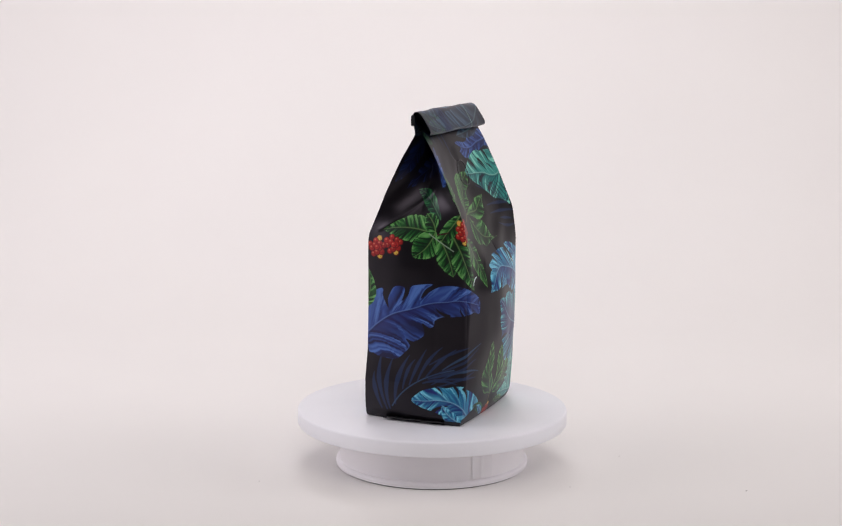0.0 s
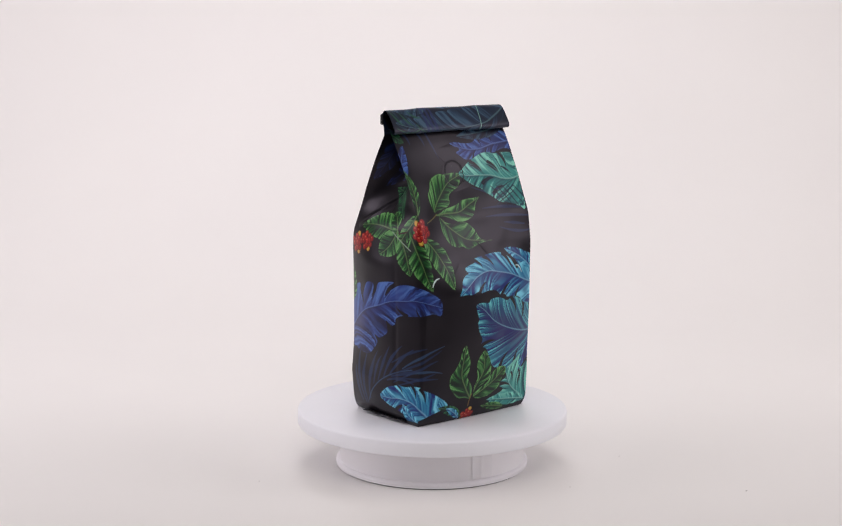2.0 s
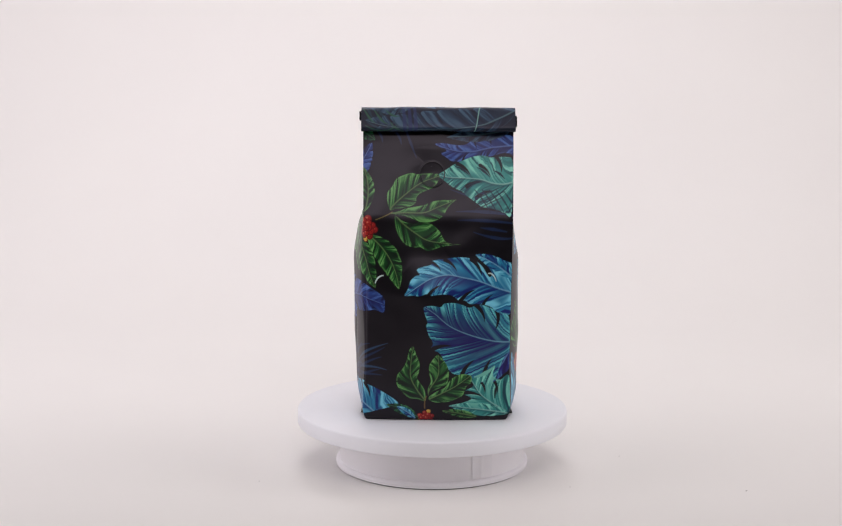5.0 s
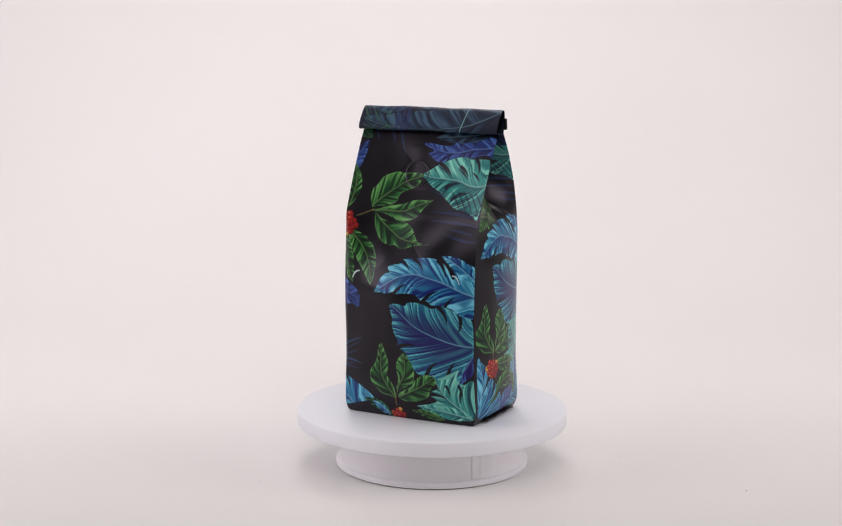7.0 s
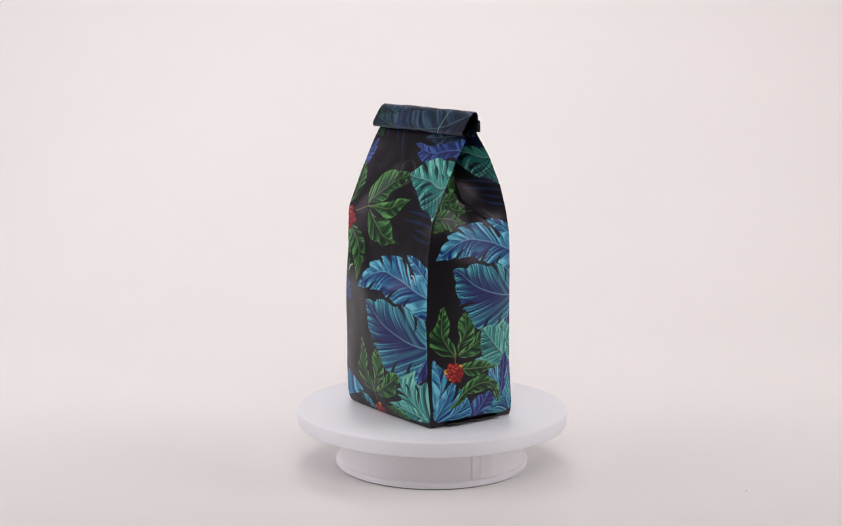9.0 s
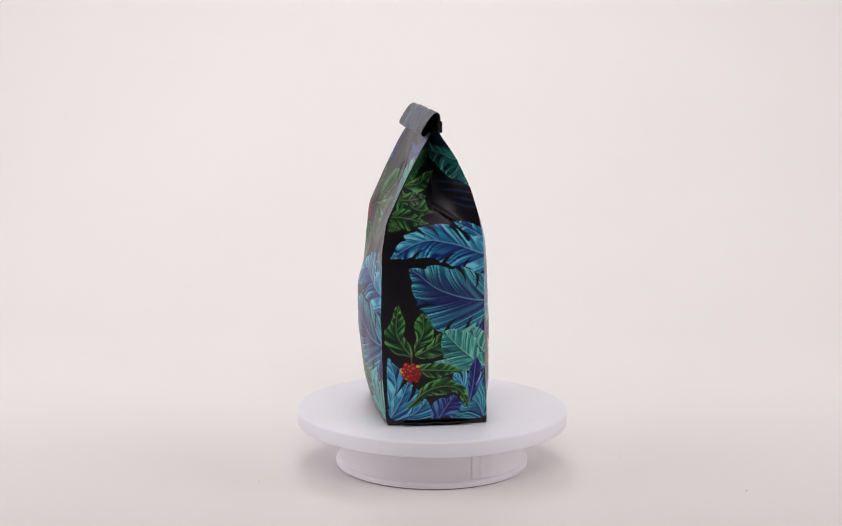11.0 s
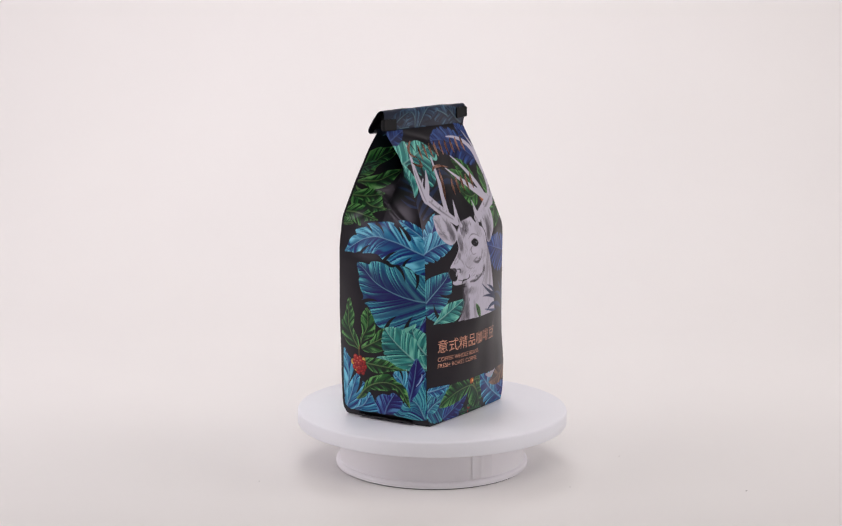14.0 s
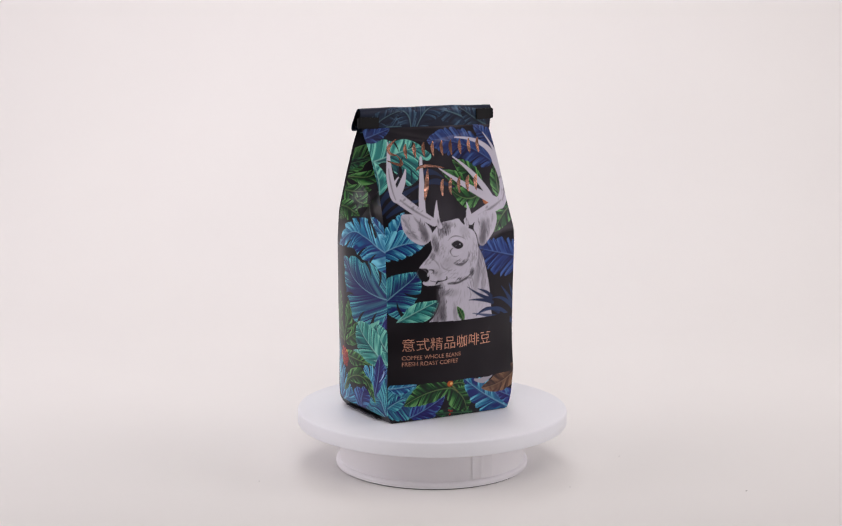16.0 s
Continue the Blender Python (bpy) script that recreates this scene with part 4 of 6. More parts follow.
def right_gusset(s):
    s.leaf((66.4, 208.0), (121.8, 204.6), (150.9, 200.3), 9, 9, "dusk", lobes=4)
    # dim puts the tucked fold's shade into these three leaves' ink
    s.blade([(52.5, 161.5), (58.9, 165.1), (68.9, 166.7), (78.5, 164.3), (81.7, 162.3), (76.5, 158.7), (70.5, 157.1), (62.1, 158.7)], [(52.9, 161.9), (67.7, 161.1), (80.9, 162.7)], "green", (), dim=0.8)
    s.blade([(52.5, 149.9), (57.3, 155.1), (66.9, 154.7), (75.3, 150.7), (80.5, 147.1), (84.9, 144.7), (75.3, 143.9), (70.1, 140.3), (62.9, 143.5), (56.9, 145.9)], [(52.5, 149.9), (65.7, 149.1), (84.9, 144.7)], "green", (), dim=0.85)
    s.blade([(52.5, 140.3), (54.5, 145.9), (60.9, 143.9), (63.7, 141.5), (59.3, 139.9)], [(52.5, 140.3), (62.9, 141.9)], "green", (), lobes=4, dim=0.85)
    s.leaf((40.5, 177.8), (57.0, 182.4), (68.5, 185.3), 4, 5, "deep", lobes=5)
    s.stroke((110.3, 31.6), (110.0, 37.0), (110.6, 40.9), 0.2, 0.2, lin(214, 236, 232), wm=0.5)
    s.leaf((124.5, 52.3), (118.8, 60.1), (115.5, 71.0), 9, 9, "teal", lobes=5, blunt=0.6, core=0.2)
    s.leaf((117.6, 47.3), (106.7, 56.7), (95.3, 69.5), 14, 13, "teal", lobes=6, notch=0.3, blunt=0.6, core=0.2)
    s.blade([(95.7, 6.3), (101.3, 11.9), (107.3, 16.3), (112.9, 20.7), (118.9, 30.3), (123.7, 36.7), (123.7, 21.1), (122.9, 5.5)], [(122.1, 6.7), (118.1, 15.9), (112.9, 19.9)], "sea", (), lobes=5, sweep=0.5, core=0.3)
    s.blade([(100.5, 36.7), (105.3, 40.7), (110.9, 39.1), (110.9, 25.1), (107.3, 23.5), (103.7, 31.1)], [(110.1, 24.3), (106.5, 32.3), (101.3, 37.5)], "sky", (((105.3, 40.7), (107.3, 32.3)),), lobes=4, core=0.3)
    s.blade([(110.5, 16.3), (110.9, 25.1), (112.1, 37.5), (114.9, 44.7), (118.1, 49.5), (122.1, 42.7), (123.7, 38.3), (119.3, 27.1), (114.9, 20.3)], [(111.3, 16.3), (115.3, 30.3), (118.1, 49.1)], "indigo", (), lobes=4, sweep=0.5, core=0.9, both=True)
    s.blade([(83.3, 6.3), (85.3, 16.7), (90.9, 21.1), (96.5, 21.1), (100.5, 23.1), (106.5, 17.9), (104.1, 11.9), (95.7, 6.3)], [(90.1, 6.3), (94.5, 13.5), (101.3, 22.7)], "indigo", (), lobes=4, core=0.6)
    s.blade([(56.1, 49.5), (60.1, 45.9), (64.5, 41.9), (66.5, 37.5), (64.9, 31.9), (60.9, 24.3), (57.7, 17.1), (54.9, 15.5), (55.3, 29.9)], [(56.1, 15.5), (60.9, 30.3), (58.1, 47.1)], "sky", (), lobes=3, sweep=0.6, core=0.2)
    s.blade([(60.1, 5.5), (66.9, 13.1), (75.7, 16.7), (80.5, 21.1), (84.1, 13.5), (82.5, 6.3)], [(60.9, 5.9), (72.5, 10.3), (81.3, 20.3)], "sky", (), lobes=3, sweep=0.6, core=0.2)
    s.blade([(53.3, 5.5), (56.5, 17.1), (62.5, 25.9), (69.7, 33.5), (73.3, 29.5), (77.7, 25.5), (72.9, 17.9), (68.5, 11.9), (62.1, 5.5)], [(55.3, 5.9), (63.3, 19.1), (69.7, 33.1)], "sky", (((73.3, 29.1), (66.9, 17.9)),), lobes=3, sweep=0.7, core=0.3)
    s.stroke((117.3, 29.5), (120.5, 34.3), (121.3, 38.3), 0.2, 0.2, lin(160, 190, 230), wm=0.5)
    s.blade([(76.9, 45.1), (83.7, 46.7), (92.1, 46.7), (98.5, 45.5), (104.1, 42.3), (110.9, 40.3), (105.3, 39.5), (97.3, 38.3), (91.7, 36.3), (84.9, 36.3), (79.7, 39.5)], [(76.1, 42.3), (91.7, 41.5), (110.9, 40.3)], "green", (), lobes=6)
    s.blade([(77.7, 28.3), (83.3, 32.7), (91.7, 35.5), (97.3, 36.3), (102.5, 32.3), (107.7, 29.5), (110.9, 24.3), (111.7, 13.1), (107.3, 17.9), (102.1, 25.1), (95.3, 23.9), (88.5, 23.5), (81.3, 22.7), (76.9, 18.3), (69.7, 14.3), (67.3, 14.7), (72.9, 20.3)], [(68.5, 14.7), (80.1, 25.5), (94.1, 29.9), (104.9, 26.7), (111.3, 13.9)], "green", (), lobes=8)
    s.berries((71.8, 40.4), 7.4, 19, 8, 2)


def front_leaves(s):
    s.blade([(124.5, 201.5), (132.5, 200.7), (140.1, 200.3), (146.1, 198.7), (156.1, 199.9), (165.3, 196.7), (168.9, 193.1), (174.1, 188.7), (170.9, 184.7), (162.5, 185.1), (158.9, 174.3), (152.5, 169.5), (147.7, 168.7), (146.1, 175.1), (140.5, 177.9), (138.9, 183.5), (133.3, 185.1), (125.3, 182.7), (124.5, 185.5), (124.5, 191.1)], [(124.5, 185.5), (139.3, 189.1), (153.3, 192.3), (167.7, 194.3)], "teal", (((146.1, 199.1), (148.1, 191.1)), ((162.1, 197.1), (156.9, 193.1)), ((144.9, 175.9), (150.5, 188.3)),), lobes=6, core=0.2)
    s.leaf((124.5, 163.2), (126.3, 173.5), (125.8, 186.3), 6, 7, "teal", lobes=4, core=0.3)
    s.stroke((143.0, 181.4), (143.0, 176.5), (140.8, 169.6), 0.3, 0.2, lin(12, 34, 52), wm=0.6)
    s.stroke((147.8, 180.9), (148.2, 176.5), (145.6, 169.1), 0.3, 0.2, lin(12, 34, 52), wm=0.6)
    s.stroke((153.1, 180.9), (153.5, 176.0), (150.9, 169.1), 0.3, 0.2, lin(12, 34, 52), wm=0.6)
    s.leaf((223.8, 181.9), (202.3, 194.7), (173.7, 198.1), 13, 12, "royal", lobes=7, notch=0.5, peak=0.42, blunt=0.65, core=0.3, dim=0.72)
    s.leaf((238.2, 181.0), (228.6, 196.2), (215.9, 208.0), 9, 8, "royal", lobes=5, notch=0.3, core=0.2, dim=0.72)
    s.leaf((120.1, 200.4), (134.6, 204.1), (146.5, 207.5), 6, 5, "royal", lobes=4, dim=0.72)
    s.stroke((124.5, 150.3), (138.1, 160.2), (162.3, 170.1), 0.8, 0.3, lin(27, 48, 84), wm=2.2, alpha=0.7)
    s.stroke((127.6, 147.9), (141.2, 154.8), (157.0, 158.7), 0.8, 0.3, lin(27, 48, 84), wm=2.2, alpha=0.7)
    s.stroke((124.5, 155.8), (132.4, 164.1), (148.2, 167.6), 0.8, 0.3, lin(27, 48, 84), wm=2.2, alpha=0.7)
    s.stroke((161.4, 168.1), (173.3, 170.1), (187.8, 164.1), 0.8, 0.3, lin(27, 48, 84), wm=2.2, alpha=0.7)
    s.stroke((158.8, 174.0), (168.9, 177.0), (179.0, 172.5), 0.8, 0.3, lin(27, 48, 84), wm=2.2, alpha=0.7)
    s.leaf((211.0, 167.1), (202.7, 175.0), (190.4, 183.9), 7.5, 7, "green", lobes=5, blunt=0.8, core=0.3)
    s.leaf((204.0, 164.6), (191.7, 170.1), (178.5, 177.4), 6, 6, "green", lobes=5, blunt=0.85, core=0.3)
    s.leaf((207.5, 160.7), (192.6, 157.7), (182.1, 164.6), 7, 8, "green", lobes=5, blunt=0.75, core=0.3)
    s.leaf((225.1, 153.3), (223.8, 166.6), (228.2, 181.4), 6, 5, "green", lobes=5, core=0.3)
    s.leaf((238.8, 153.4), (224.7, 145.9), (211.0, 133.1), 7, 6, "green", lobes=5, core=0.3)
    s.blob((210.2, 154.8), 2.6, 2.6, lin(176, 96, 40), soft_edge=0.2)
    s.blob((211.0, 154.8), 1.0, 1.0, lin(230, 170, 110))
    s.leaf((124.5, 120.3), (131.5, 135.1), (140.8, 150.8), 8, 8, "sky", lobes=5, notch=0.5, core=0.7)
    s.leaf((120.9, 122.0), (135.1, 128.2), (153.1, 129.1), 11, 10, "sky", lobes=6, notch=0.4, peak=0.4, blunt=0.6, sweep=0.36, core=0.6)
    s.blade([(124.5, 101.9), (127.3, 106.3), (136.5, 108.3), (145.7, 108.7), (148.9, 103.9), (149.3, 97.9), (147.7, 91.9), (144.5, 88.3), (141.7, 79.9), (135.7, 75.1), (129.7, 76.7), (124.5, 82.3)], [(124.5, 89.1), (131.7, 95.1), (142.5, 103.5), (146.5, 108.3)], "sea", (((148.9, 91.9), (136.1, 94.7)), ((137.7, 75.5), (131.3, 88.3)),), lobes=6, core=0.8, both=True)
    s.blade([(130.9, 73.5), (135.7, 78.7), (138.9, 83.1), (145.3, 86.7), (153.3, 87.5), (161.3, 87.5), (160.9, 82.7), (157.7, 77.5), (152.9, 73.9), (146.5, 72.3), (136.9, 72.7)], [(130.9, 73.5), (141.7, 78.7), (151.3, 83.1), (160.9, 87.1)], "teal", (), lobes=5, core=0.2)
    s.leaf((237.1, 112.0), (214.6, 117.8), (195.7, 122.7), 17, 12, "royal", lobes=6, notch=0.6, peak=0.42, blunt=0.6, core=0.3)
    s.leaf((119.2, 15.6), (133.7, 15.3), (152.6, 12.3), 15, 14, "sea", lobes=8, blunt=0.5, core=0.5, both=True)
    s.leaf((124.5, 25.6), (133.3, 26.1), (145.2, 27.6), 5, 5, "sky", lobes=4)
    s.leaf((124.5, 11.4), (129.8, 14.8), (137.7, 18.3), 5, 6, "sea", lobes=4)
    s.leaf((141.2, 3.0), (155.3, 8.9), (168.4, 17.3), 10, 10, "indigo", lobes=5, core=0.6)
    s.leaf((194.4, 1.5), (180.3, 2.5), (161.8, 4.0), 5, 5, "deep", lobes=5)
    s.leaf((172.4, 22.7), (157.9, 21.7), (136.8, 12.3), 9, 10, "green", lobes=6, blunt=0.8, core=0.35, sweep=0.26)
    s.leaf((172.4, 22.7), (180.7, 17.3), (188.6, 3.0), 12, 11, "green", lobes=5, blunt=0.75, core=0.3, sweep=0.26)
    s.leaf((172.8, 25.2), (177.7, 26.1), (185.1, 23.7), 4, 4, "green", lobes=4)
    s.stroke((171.9, 25.6), (175.5, 22.2), (179.0, 18.7), 0.3, 0.3, lin(120, 110, 60))
    s.leaf((229.5, 1.5), (205.3, 12.8), (182.9, 29.1), 12, 11, "sky", lobes=5, notch=0.3, blunt=0.65, core=0.4)
    s.leaf((245.5, 3.8), (227.3, 9.9), (209.7, 17.8), 6, 5, "indigo", lobes=4)
    s.leaf((237.7, 33.6), (225.5, 24.7), (199.2, 19.2), 8, 9, "brown", lobes=3, core=0.2, sweep=0.2)
    s.stroke((192.6, 26.6), (200.5, 25.2), (208.4, 27.6), 0.8, 0.3, lin(170, 166, 178), wm=2.4)
    s.blob((171.5, 26.1), 2.4, 2.2, lin(190, 92, 30), soft_edge=0.3)
    s.blob((172.4, 26.1), 1.1, 0.9, lin(250, 200, 120))
    s.berries((174.6, 4.0), 2.6, 4, 11, 0)


DEER, DEER_SHADE, DEER_DARK = lin(203, 199, 213), lin(84, 80, 88), lin(16, 15, 18)


def deer(s):
    s.stroke((162.3, 142.9), (149.5, 151.8), (136.8, 162.7), 2.8, 4.2, DEER, wm=3.6)
    s.stroke((137.2, 161.2), (135.9, 175.0), (141.6, 198.1), 4.0, 0.5, DEER, wm=2.8)
    s.stroke((138.6, 163.2), (144.7, 171.0), (149.5, 179.4), 2.6, 0.5, DEER, wm=2.0)
    s.stroke((154.8, 149.8), (158.8, 166.6), (164.9, 186.8), 2.8, 1.0, DEER, wm=2.2)
    s.stroke((164.9, 142.9), (166.2, 149.8), (168.4, 157.2), 2.6, 0.3, DEER, wm=1.6)
    s.stroke((139.0, 159.7), (136.4, 167.1), (142.5, 174.5), 2.0, 0.4, DEER, wm=1.2)
    s.stroke((189.5, 142.0), (206.2, 147.4), (222.5, 152.8), 2.6, 4.2, DEER, wm=3.4)
    s.stroke((222.5, 152.3), (229.5, 164.1), (226.9, 181.4), 4.0, 2.8, DEER, wm=3.6)
    s.stroke((227.3, 179.9), (219.4, 194.2), (197.9, 199.6), 2.8, 0.4, DEER, wm=1.9)
    s.stroke((218.9, 153.8), (197.9, 165.1), (177.7, 178.9), 3.4, 0.4, DEER, wm=2.4)
    s.stroke((215.0, 157.2), (205.3, 173.0), (191.7, 186.3), 2.8, 0.4, DEER, wm=2.0)
    s.stroke((228.6, 164.6), (229.5, 183.9), (222.9, 202.1), 2.8, 0.3, DEER, wm=1.6)
    s.stroke((192.2, 142.0), (193.0, 148.4), (193.0, 154.8), 2.6, 0.3, DEER, wm=1.6)
    s.stroke((139.9, 159.2), (148.7, 151.8), (160.1, 144.9), 0.3, 0.3, DEER_SHADE, wm=0.8, alpha=0.7, fuzz=1.2)
    s.stroke((200.9, 145.4), (214.1, 149.8), (224.2, 154.3), 0.3, 0.3, DEER_SHADE, wm=0.8, alpha=0.7, fuzz=1.2)
    s.stroke((136.4, 159.7), (135.1, 169.6), (136.4, 180.4), 0.3, 0.3, DEER_SHADE, wm=0.6, alpha=0.7, fuzz=1.0)
    s.stroke((225.5, 154.3), (229.5, 162.2), (229.5, 171.5), 0.3, 0.3, DEER_SHADE, wm=0.6, alpha=0.7, fuzz=1.0)
    s.blob((148.2, 153.8), 1.6, 0.7, DEER_SHADE, alpha=0.5, soft_edge=1.0, turn=30)
    s.blob((143.0, 159.2), 1.6, 0.7, DEER_SHADE, alpha=0.5, soft_edge=1.0, turn=30)
    s.blob((209.7, 150.3), 1.6, 0.7, DEER_SHADE, alpha=0.5, soft_edge=1.0, turn=30)
    s.blob((229.1, 161.7), 1.6, 0.7, DEER_SHADE, alpha=0.5, soft_edge=1.0, turn=30)
    s.blob((227.3, 170.1), 1.6, 0.7, DEER_SHADE, alpha=0.5, soft_edge=1.0, turn=30)
    s.fill([(138.1, 148.4), (143.8, 149.4), (150.4, 147.9), (156.1, 142.9), (159.2, 138.0), (158.8, 132.6), (155.3, 129.1), (150.4, 127.7), (144.3, 130.6), (139.9, 135.1), (137.7, 140.5)], DEER, fur=0.18, way=-40)
    s.fill([(216.3, 146.9), (215.9, 141.5), (211.5, 134.6), (205.3, 128.2), (200.1, 124.2), (196.1, 126.2), (195.2, 132.1), (193.5, 137.0), (197.9, 143.4), (204.9, 147.4), (211.5, 147.9)], DEER, fur=0.18, way=60)
    s.fill([(191.7, 134.6), (195.7, 124.2), (200.5, 115.3), (204.0, 103.0), (206.2, 91.2), (207.5, 76.9), (207.1, 70.5), (191.3, 71.5), (174.6, 71.5), (155.3, 71.5), (157.9, 75.9), (161.4, 81.8), (163.2, 88.2), (162.3, 95.1), (168.9, 109.9), (179.0, 132.1)], DEER, fur=0.2, way=80)
    s.fill([(165.7, 141.1), (169.7, 142.7), (176.5, 143.5), (182.5, 144.3), (184.1, 142.3), (185.3, 140.7), (188.1, 137.9), (192.1, 135.9), (194.1, 132.7), (195.3, 126.7), (195.7, 120.3), (194.1, 111.1), (191.7, 107.1), (188.5, 103.9), (182.9, 101.9), (177.3, 99.9), (171.3, 99.1), (168.9, 98.7), (164.1, 99.1), (160.1, 98.7), (153.3, 98.7), (150.5, 100.3), (151.3, 102.3), (154.5, 102.7), (155.3, 105.1), (154.5, 108.3), (153.3, 110.7), (150.1, 111.1), (148.1, 111.9), (150.9, 115.1), (154.5, 118.7), (156.5, 121.5), (158.1, 124.7), (157.7, 129.1), (157.7, 133.1), (160.5, 136.7), (162.9, 138.7)], DEER * 1.04, fur=0.10, way=55)
    s.blob((170.1, 138.3), 3.8, 4.2, DEER_SHADE, alpha=0.62, turn=-15, soft_edge=1.0)
    s.blob((166.5, 135.5), 2.3, 3.0, DEER_SHADE, alpha=0.45, turn=0, soft_edge=1.0)
    s.blob((174.5, 141.1), 2.3, 2.0, DEER_SHADE, alpha=0.35, turn=0, soft_edge=1.0)
    s.hatch((170.5, 138.7), 3.8, 4.8, 70, 46, DEER_DARK, 0.75, 3.2, 0.30)
    s.hatch((165.7, 135.1), 2.3, 3.2, 75, 20, DEER_SHADE, 0.70, 3.0, 0.28)
    s.hatch((176.5, 140.3), 3.2, 1.8, 60, 14, DEER_SHADE, 0.50, 3.0, 0.28)
    s.blob((160.9, 127.9), 2.2, 6.2, DEER_SHADE, alpha=0.42, turn=8, soft_edge=1.0)
    s.hatch((160.9, 128.3), 2.5, 6.0, 80, 34, DEER_SHADE, 0.70, 3.4, 0.28)
    s.blob((158.5, 119.5), 1.7, 2.8, DEER_SHADE, alpha=0.40, turn=0, soft_edge=1.0)
    s.hatch((158.1, 119.5), 2.3, 2.8, 70, 18, DEER_SHADE, 0.60, 3.0, 0.28)
    s.hatch((164.9, 128.7), 2.9, 4.4, 60, 16, DEER_SHADE, 0.40, 3.0, 0.28)
    s.hatch((154.5, 115.9), 2.6, 2.0, 50, 14, DEER_SHADE, 0.55, 3.0, 0.28)
    s.hatch((186.1, 132.3), 3.2, 3.0, 110, 12, DEER_SHADE, 0.35, 3.0, 0.28)
    s.stroke((171.7, 127.1), (176.5, 131.1), (183.3, 128.3), 0.13, 0.13, DEER * 1.12, wm=0.80, alpha=0.90, fuzz=0.5)
    s.stroke((170.9, 129.9), (177.3, 132.7), (185.3, 129.9), 0.13, 0.13, DEER_SHADE, wm=0.47, alpha=0.70, fuzz=0.5)
    s.blob((177.7, 121.1), 4.1, 2.0, DEER * 1.12, alpha=0.80, turn=0, soft_edge=0.6)
    s.fill([(173.3, 127.1), (175.3, 128.7), (178.5, 129.5), (181.3, 128.3), (182.9, 126.3), (181.7, 124.3), (178.5, 123.5), (175.3, 124.7)], DEER_DARK, fuzz=0.6)
    s.stroke((174.1, 124.3), (172.1, 122.3), (173.3, 119.5), 0.27, 0.13, DEER_DARK, wm=0.53, alpha=0.75, fuzz=0.5)
    s.stroke((172.9, 119.5), (175.3, 118.3), (178.5, 118.7), 0.13, 0.13, DEER_SHADE, wm=0.40, alpha=0.60, fuzz=0.5)
    s.blob((180.1, 126.7), 0.7, 0.5, lin(150, 148, 158), alpha=0.90, turn=0, soft_edge=0.5)
    s.blob((176.9, 125.9), 0.6, 0.4, lin(80, 78, 88), alpha=0.80, turn=0, soft_edge=0.6)
    s.stroke((174.9, 113.5), (180.9, 112.3), (186.9, 115.5), 0.27, 0.27, DEER_SHADE, wm=1.20, alpha=0.85, fuzz=1.0)
    s.stroke((185.3, 115.1), (187.3, 118.3), (186.9, 121.1), 0.27, 0.13, DEER_SHADE, wm=0.80, alpha=0.60, fuzz=1.0)
    s.hatch((180.5, 114.3), 5.2, 1.8, 20, 26, DEER_SHADE, 0.75, 3.0, 0.28)
    s.blob((190.1, 106.3), 1.7, 2.8, DEER_SHADE, alpha=0.70, turn=-20, soft_edge=1.0)
    s.hatch((190.1, 106.3), 2.0, 3.2, 70, 22, DEER_DARK, 0.50, 3.0, 0.28)
    s.stroke((169.3, 99.5), (179.7, 99.9), (191.7, 106.7), 0.27, 0.27, DEER_DARK, wm=0.80, alpha=0.80, fuzz=0.8)
    s.hatch((182.9, 101.9), 6.7, 1.2, 30, 34, DEER_SHADE, 0.80, 3.0, 0.28)
    s.hatch((173.7, 99.5), 4.3, 0.9, 8, 20, DEER_DARK, 0.70, 3.0, 0.28)
    s.stroke((155.7, 102.3), (161.7, 101.1), (167.3, 102.3), 0.13, 0.20, DEER_DARK, wm=0.33, alpha=0.95, fuzz=0.5)
    s.stroke((166.9, 101.9), (168.5, 102.7), (168.5, 104.3), 0.27, 0.40, DEER_DARK, wm=0.53, alpha=0.95, fuzz=0.5)
    s.stroke((161.7, 101.9), (160.9, 100.3), (159.7, 99.1), 0.40, 0.13, DEER_DARK, wm=0.40, alpha=0.90, fuzz=0.5)
    s.fill([(146.9, 110.7), (150.1, 111.1), (153.7, 110.7), (154.9, 108.7), (155.3, 105.1), (154.5, 102.3), (152.1, 101.5), (148.9, 103.1), (147.3, 105.9)], DEER_DARK, fuzz=0.7)
    s.blob((154.5, 106.7), 0.7, 1.6, DEER, alpha=0.90, turn=-10, soft_edge=0.5)
    s.stroke((154.9, 109.9), (158.1, 109.5), (158.5, 107.1), 0.27, 0.27, DEER_DARK, wm=0.67, alpha=0.85, fuzz=0.5)
    s.hatch((158.9, 107.5), 2.3, 2.2, 50, 12, DEER_SHADE, 0.60, 3.0, 0.28)
    s.stroke((157.7, 117.9), (161.3, 114.7), (163.3, 110.7), 0.13, 0.13, DEER_SHADE, wm=0.53, alpha=0.55, fuzz=1.0)
    s.stroke((164.1, 114.3), (166.5, 110.3), (172.5, 108.3), 0.13, 0.13, DEER_SHADE, wm=0.53, alpha=0.50, fuzz=1.0)
    s.hatch((168.9, 115.9), 4.3, 3.0, 60, 10, DEER_SHADE, 0.35, 3.0, 0.28)
    s.stroke((194.9, 131.9), (196.5, 119.9), (194.5, 109.5), 0.27, 0.27, DEER_SHADE, wm=0.67, alpha=0.50, fuzz=1.0)
